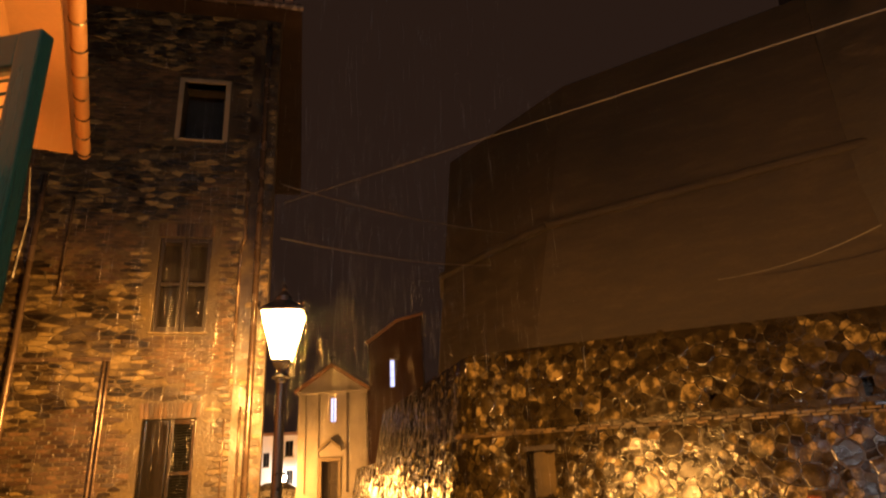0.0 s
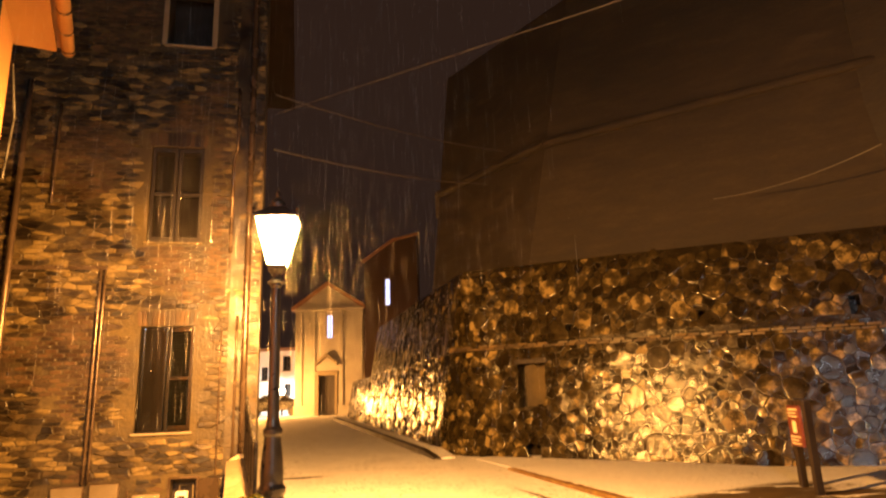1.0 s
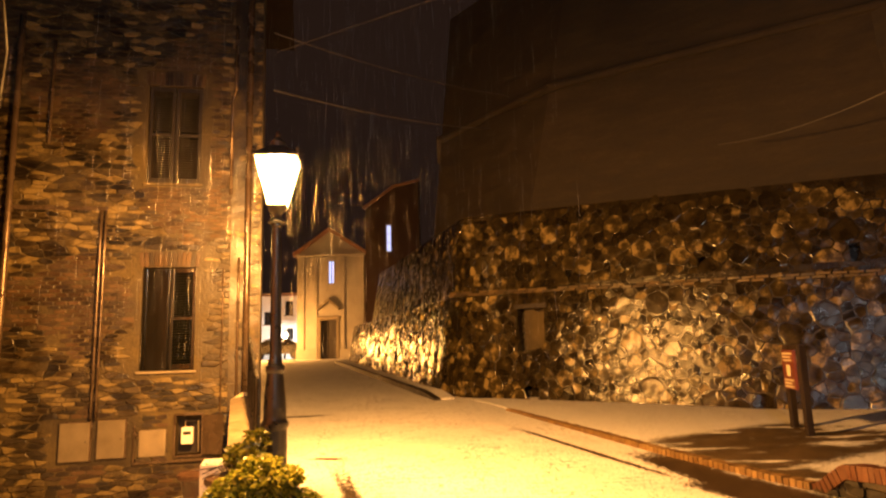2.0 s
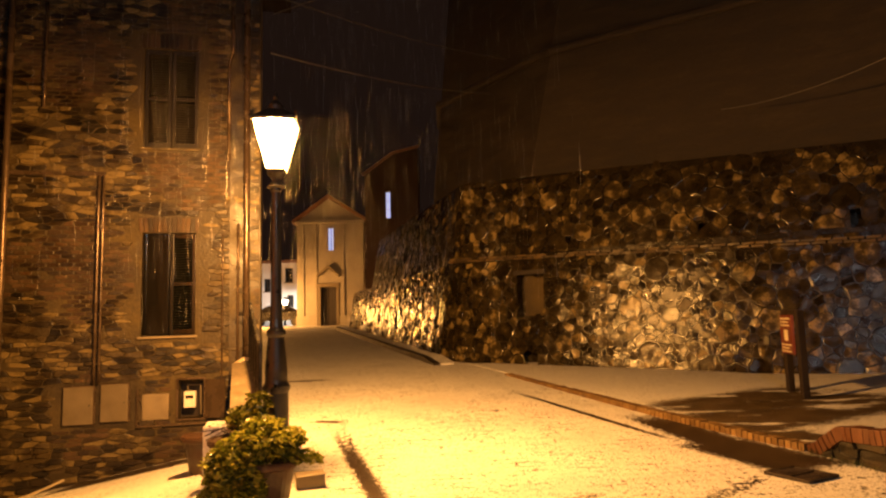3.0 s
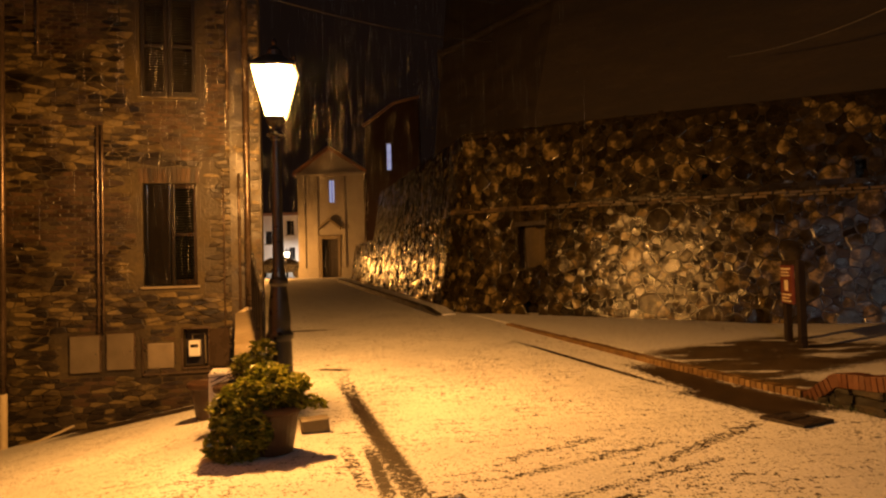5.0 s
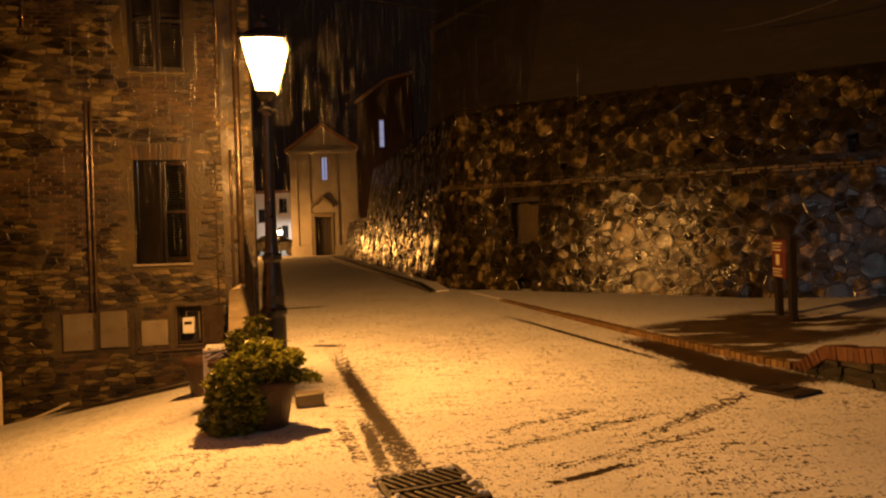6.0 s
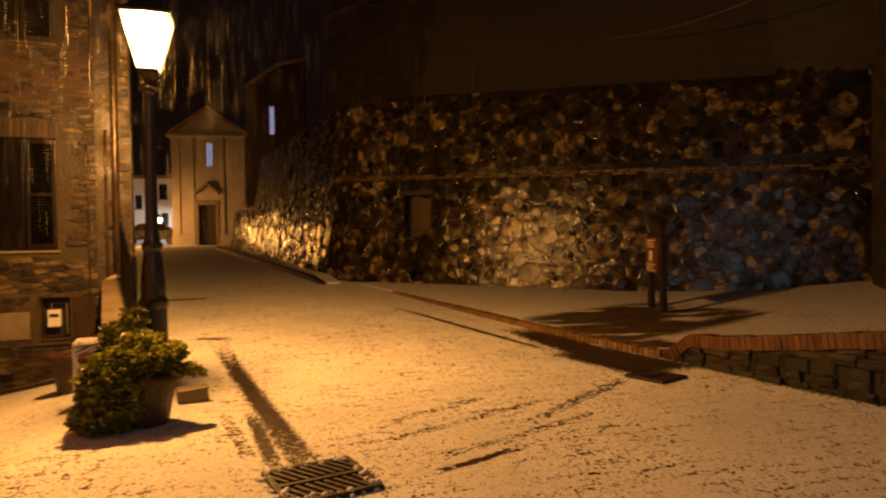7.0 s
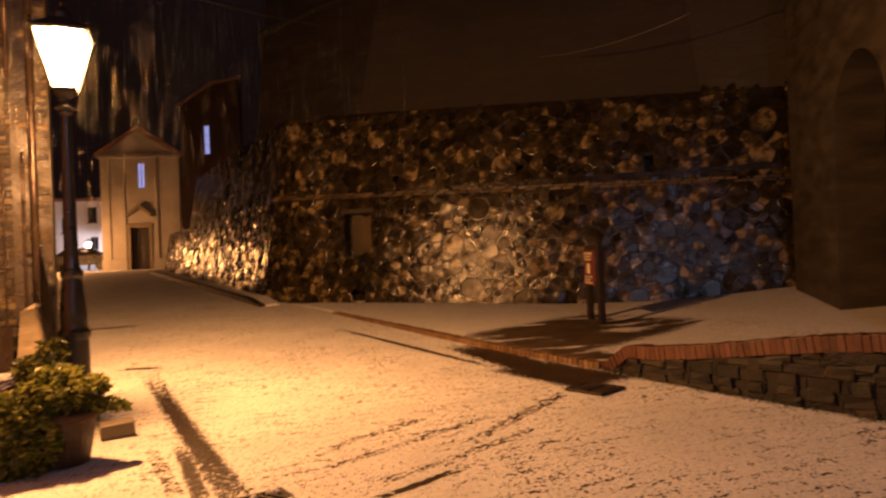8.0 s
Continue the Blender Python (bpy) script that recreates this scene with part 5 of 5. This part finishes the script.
def build_ochre_house():
    h = thing("ochre_house", "ochre plastered house with wide eaves beside the viewpoint", "house", pose(0, 0, 0))
    a = OC
    b = OC - OD * 5.7
    part("wall", prism([a, b, b - ON * 7, a - ON * 7], -2.0, 5.6), M_ORANGE, h)
    e0 = a + OD * 0.08
    part("soffit", prism([e0 + ON * 0.36, b + ON * 0.36, b - ON * 0.02, e0 - ON * 0.02], 5.2, 5.26), M_ORANGE, h, "ochre boxed eaves")
    part("roof", prism([e0 + ON * 0.40 + OD * 0.05, b + ON * 0.40, b - ON * 6, e0 - ON * 6 + OD * 0.05], [5.264, 5.264, 7.4, 7.4], [5.36, 5.36, 7.5, 7.5]), M_TILE, h, "clay tile roof")
    g0, g1 = e0 + ON * 0.46 + Vector((0, 0, 5.22)), b + ON * 0.46 + Vector((0, 0, 5.30))
    part("gutter", tube([g0 + (g1 - g0) * i / 12 for i in range(13)], 0.062, 14), M_ORANGE, h, "rounded ochre-painted gutter", smooth=True)
    for i in range(16):
        c = g0 + (g1 - g0) * (0.012 + i * 0.062)
        d = (g1 - g0).normalized()
        part("gutter_joint", tube([c - d * 0.012, c + d * 0.012], 0.067, 14), M_PIPE, h)
    part("bracket", tube([OC + ON * 0.02 + Vector((0, 0, 4.95)), OC + ON * 0.05 + OD * 0.25 + Vector((0, 0, 4.5)), OC + OD * 0.35 + Vector((0, 0, 3.9))], 0.014, 6), M_IRON, h, "thin curved iron bracket")
    return h


build_ochre_house()


def build_green_shutter():
    hinge = OC - OD * 4.62 + ON * 0.02
    m = Matrix.Translation(hinge) @ Matrix.Rotation(math.atan2(ON.y, ON.x) - radians(37), 4, "Z")
    s = thing("house_shutter", "open dark green louvred shutter, wet, on the ochre house", "shutter", m)
    L, z0, z1 = 0.96, 1.30, 2.93
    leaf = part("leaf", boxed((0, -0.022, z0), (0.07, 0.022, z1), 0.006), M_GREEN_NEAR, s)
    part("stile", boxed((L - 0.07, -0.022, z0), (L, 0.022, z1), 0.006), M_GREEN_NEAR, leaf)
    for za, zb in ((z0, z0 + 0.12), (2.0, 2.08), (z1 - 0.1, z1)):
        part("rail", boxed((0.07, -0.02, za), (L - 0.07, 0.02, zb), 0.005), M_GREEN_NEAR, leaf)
    first = None
    z = z0 + 0.14
    while z < z1 - 0.12:
        if not 1.97 < z < 2.11:
            o = part("slat", boxed((0.065, -0.024, -0.004), (L - 0.065, 0.024, 0.004), 0.002), M_GREEN_NEAR, leaf) if first is None else new("slat", first.data)
            first = first or o
            o.parent = leaf
            o.matrix_basis = Matrix.Translation((0, 0, z)) @ Matrix.Rotation(radians(40), 4, "X")
        z += 0.04
    for z in (z0 + 0.2, z1 - 0.2):
        part("hinge", tube([(0, 0, z - 0.05), (0, 0, z + 0.05)], 0.014, 8), M_IRON, s)
    return s


build_green_shutter()


# ---- far street: car and lamp ----
def build_car():
    c = thing("parked_car", "dark parked car with a lit red tail light", "car", Matrix.Translation((-11.9, 44.5, ground_z(-11.9, 44.5))) @ Matrix.Rotation(radians(8), 4, "Z"))
    prof = [(-2.0, 0.35), (-2.05, 0.7), (-1.9, 0.92), (-1.2, 0.98), (-0.6, 1.40), (0.7, 1.43), (1.5, 1.02), (2.0, 0.9), (2.05, 0.4)]
    bm = bmesh.new()
    l = [bm.verts.new((x, -0.82 + 0.12 * (z > 1.1), z)) for x, z in prof]
    r = [bm.verts.new((x, 0.82 - 0.12 * (z > 1.1), z)) for x, z in prof]
    bm.faces.new(l)
    bm.faces.new(list(reversed(r)))
    for i in range(len(prof)):
        j = (i + 1) % len(prof)
        bm.faces.new((l[i], r[i], r[j], l[j]))
    bmesh.ops.recalc_face_normals(bm, faces=bm.faces)
    bmesh.ops.bevel(bm, geom=list(bm.edges), offset=0.05, segments=2, affect="EDGES")
    body = part("body", bm, M_CAR, c)
    part("side_window", boxed((-0.6, -0.80, 1.02), (0.6, -0.70, 1.33), 0.03), M_GLASS, body)
    for x in (-1.25, 1.3):
        for y in (-0.78, 0.78):
            wheel = part("wheel", lathe([(0.2, -0.09), (0.31, -0.1), (0.32, 0), (0.31, 0.1), (0.2, 0.09)], 20), M_IRON, c, "", Matrix.Translation((x, y, 0.32)) @ Matrix.Rotation(radians(90), 4, "X"))
            part("rim", lathe([(0.05, -0.11), (0.19, -0.1), (0.19, 0.1), (0.05, 0.11)], 14), M_BOXGREY, wheel)
    for y in (-0.62, 0.62):
        part("tail_light", boxed((1.98, y - 0.14, 0.68), (2.07, y + 0.14, 0.82), 0.02), M_RED, c, "red tail light")
    return c


build_car()


def build_far_lamp():
    p = Vector((-12.35, 48.4, ground_z(-12.35, 48.4)))
    L = thing("small_street_lamp", "small lit street lamp before the white house", "street lamp", Matrix.Translation(p))
    part("post", lathe([(0.09, 0), (0.07, 0.4), (0.045, 0.5), (0.04, 1.35)], 14), M_IRON, L)
    g = part("lantern_glass", lathe([(0.06, 1.38), (0.2, 1.75), (0.22, 1.85), (0.1, 1.95)], 14), M_GLOW_FAR, L, "glowing warm lantern glass")
    g.visible_shadow = False
    part("lantern_roof", lathe([(0.25, 1.92), (0.05, 2.1), (0.02, 2.2)], 14), M_IRON, L)
    return L


FAR = build_far_lamp()
copy_thing(FAR, Matrix.Translation((-11.2, 37.2, ground_z(-11.2, 37.2) - 0.02)))

# ---- the pieces of the walls: stones and bricks ----
def build_rubble_stones():
    rng = random.Random(11)
    cells = []
    ledge = 2.90
    for z0, z1 in ((0.0, ledge - 0.04), (ledge + 0.06, WTOP)):
        cells += stone_cells(-0.95, WEND, z0, z1, 0.275, rng, WALL_HOLES)
    cells = [c for c in cells if all(p[1] < wall_top(p[0]) + 0.05 for p in c[1][:1])]
    cells.sort(key=lambda c: abs(c[0][0] - 4.6) + 0.2 * abs(c[0][1] - 1.6))
    for c in cells[:300]:
        bm = bmesh.new()
        stone_mesh(bm, c, wall_point, rng)
        part("stone", bm, M_RUBBLE, RUBBLE)
    rest = bmesh.new()
    for c in cells[300:]:
        stone_mesh(rest, c, wall_point, rng)
    for u0, u1, size in ((-6.0, -0.95, 0.26), (-17.0, -6.0, 0.42)):
        for c in stone_cells(u0, u1, 0.0, 2.9, size, rng):
            stone_mesh(rest, c, wall_point, rng, 0.06)
    ob = part("outer_stonework", rest, M_RUBBLE_I, RUBBLE)
    ob["kind"] = "stuff"
    # two thin courses of brick that stand out as a ledge
    brick = part("ledge_brick", boxed((-0.118, -0.05, -0.023), (0.118, 0.1, 0.023), 0.008), M_LEDGE, RUBBLE)
    k = 0
    turn = math.atan2(WU.y, WU.x)
    for row in range(2):
        n = int(WEND / 0.26)
        for i in range(n):
            if k and rng.random() < 0.13:
                continue
            o = brick if k == 0 else new("ledge_brick", brick.data)
            k += 1
            o.parent = RUBBLE
            p = wall_point((i + 0.5 * (row + 1) / 1.5) * 0.26, 2.955 - 0.026 * i * 0.26 + 0.054 * (row - 0.5) + rng.uniform(-0.006, 0.006), 0.022 + rng.uniform(-0.018, 0.014) + 0.012 * row)
            o.matrix_basis = Matrix.Translation(p) @ Matrix.Rotation(turn + rng.uniform(-0.03, 0.03), 4, "Z") @ Matrix.Rotation(rng.uniform(-0.02, 0.02), 4, "Y")
    h = WALL_HOLES[0]
    mid = wall_point((h[0] + h[1]) / 2, (h[2] + h[3]) / 2, -0.28)
    part("walled_up_window", boxed((-0.26, -0.03, -0.49), (0.34, 0.1, 0.49), 0.02, Matrix.Translation(mid) @ Matrix.Rotation(turn, 4, "Z")), M_MORTAR_F, RUBBLE, "blocked window of plastered stone")
    part("window_lintel", boxed((-0.42, -0.06, -0.05), (0.42, 0.1, 0.06), 0.015, Matrix.Translation(wall_point((h[0] + h[1]) / 2, h[3] + 0.05, 0.0)) @ Matrix.Rotation(turn, 4, "Z")), M_BROWN, RUBBLE, "dark wooden lintel")


build_rubble_stones()


def build_facade_stones():
    rng = random.Random(4)
    front = next(o for o in HOUSE.children if o.name.startswith("front_wall"))
    skip = [(w[0] - 0.08, w[1] + 0.08, w[2] - 0.06, w[3] + (0.25 if w is not W3 else 0.09)) for w in (W1, W2, W3)]
    skip += [(NICHE[0] - 0.04, NICHE[1] + 0.04, NICHE[2] - 0.11, NICHE[3] + 0.03), (-1.11, -0.13, -0.03, 0.62)]
    left, right, low, high = FL, FR - 0.01, -1.6, FTOP - 0.02
    dx, dz = 0.20, 0.066
    rows, cols = int((high - low) / dz) + 1, int((right - left) / dx) + 1
    seeds = {}
    for j in range(rows):
        for i in range(cols):
            x, z = left + (i + 0.5 + 0.5 * (j % 2)) * dx, low + (j + 0.5) * dz
            patch = noise.noise(Vector((x * 0.75, z * 0.6, 5.0)))
            regular = smooth_step(0.0, 0.25, patch)
            if rng.random() < 0.30 * (1 - regular):
                continue
            a = 0.46 * (1 - 0.8 * regular)
            seeds[(j, i)] = (x + rng.uniform(-a, a) * dx, z + rng.uniform(-a, a) * 0.7 * dz, regular)
    stretch = 3.0
    cells = []
    for (j, i), (x, z, regular) in seeds.items():
        near = []
        for dj in range(-4, 5):
            for di in range(-3, 4):
                q = seeds.get((j + dj, i + di))
                if q and (dj or di):
                    near.append((q[0], q[1] * stretch))
        poly = clip_cell((x, z * stretch), near, (left, right, low * stretch, high * stretch))
        if len(poly) < 3:
            continue
        poly = [(u, v / stretch) for u, v in poly]
        x0, x1 = min(p[0] for p in poly), max(p[0] for p in poly)
        z0, z1 = min(p[1] for p in poly), max(p[1] for p in poly)
        if any(x1 > k[0] and x0 < k[1] and z1 > k[2] and z0 < k[3] for k in skip) or rng.random() < 0.06:
            continue
        cells.append(((x, z, 0), poly, regular > 0.6))
    cells.sort(key=lambda c: abs(c[0][0] - 0.3) * 0.9 + abs(c[0][1] - 1.4))
    place = lambda u, z, o: FM @ Vector((u, -o, z))
    joined = {False: bmesh.new(), True: bmesh.new()}
    for k, (c, poly, is_brick) in enumerate(cells):
        proud = 0.008 if is_brick else rng.choice((0.008, 0.014, 0.02, 0.03))
        bm = bmesh.new() if k < 300 else joined[is_brick]
        stone_mesh(bm, (c, poly), place, rng, proud, 0.010 if is_brick else rng.choice((0.006, 0.009, 0.014)), 0.0)
        if k < 300:
            part("brick" if is_brick else "stone", bm, M_BRICK if is_brick else M_FACADE, front)
    for is_brick, bm in joined.items():
        o = part("outer_brickwork" if is_brick else "outer_stonework", bm, M_BRICK_I if is_brick else M_FACADE_I, front)
        o["kind"] = "stuff"


build_facade_stones()


# ---- sleet in the air, made thickest round the lamp to stand partly for its glow ----
def build_sleet():
    rng = random.Random(77)
    m = grainy("wet_sleet", [(0.38, 0.38, 0.38), (0.5, 0.5, 0.5)], 20, (0.3, 0.5), 0)
    verts, faces = [], []
    spots = []
    # extra flakes round the lamp put some of its glow into their placing
    for _ in range(1300):
        spots.append((LAMP.x + rng.gauss(0.3, 1.05), LAMP.y + rng.gauss(0.1, 0.9), rng.uniform(1.9, 5.6), rng.uniform(0.00012, 0.0003)))
    for _ in range(900):
        spots.append((rng.uniform(-4.2, 1.2), rng.uniform(4.5, 10), rng.uniform(1.2, 8.5), rng.uniform(0.0002, 0.0004)))
    for x, y, z, r in spots:
        if y > 9.8 and x < -2.6:
            continue
        if math.hypot(x - LAMP.x, y - LAMP.y) < 0.75:
            continue
        length = rng.uniform(0.15, 0.55)
        lean = rng.uniform(-0.05, 0.03)
        b = len(verts)
        for k, (f, w) in enumerate(((0.0, 0.25), (0.35, 1.0), (1.0, 0.2))):
            for a in range(3):
                t = 2.094 * a
                verts.append((x + lean * length * f + r * w * math.cos(t), y + r * w * math.sin(t), z + length * f))
        for k in (0, 3):
            for a in range(3):
                c = (a + 1) % 3
                faces.append((b + k + a, b + k + c, b + k + 3 + c, b + k + 3 + a))
        faces.append((b, b + 2, b + 1))
        faces.append((b + 6, b + 7, b + 8))
    me = bpy.data.meshes.new("falling_sleet")
    me.from_pydata(verts, [], faces)
    me.materials.append(m)
    return tagged(new("falling_sleet", me), "thin wet sleet in the lamp light", "sleet", kind="stuff")


build_sleet()
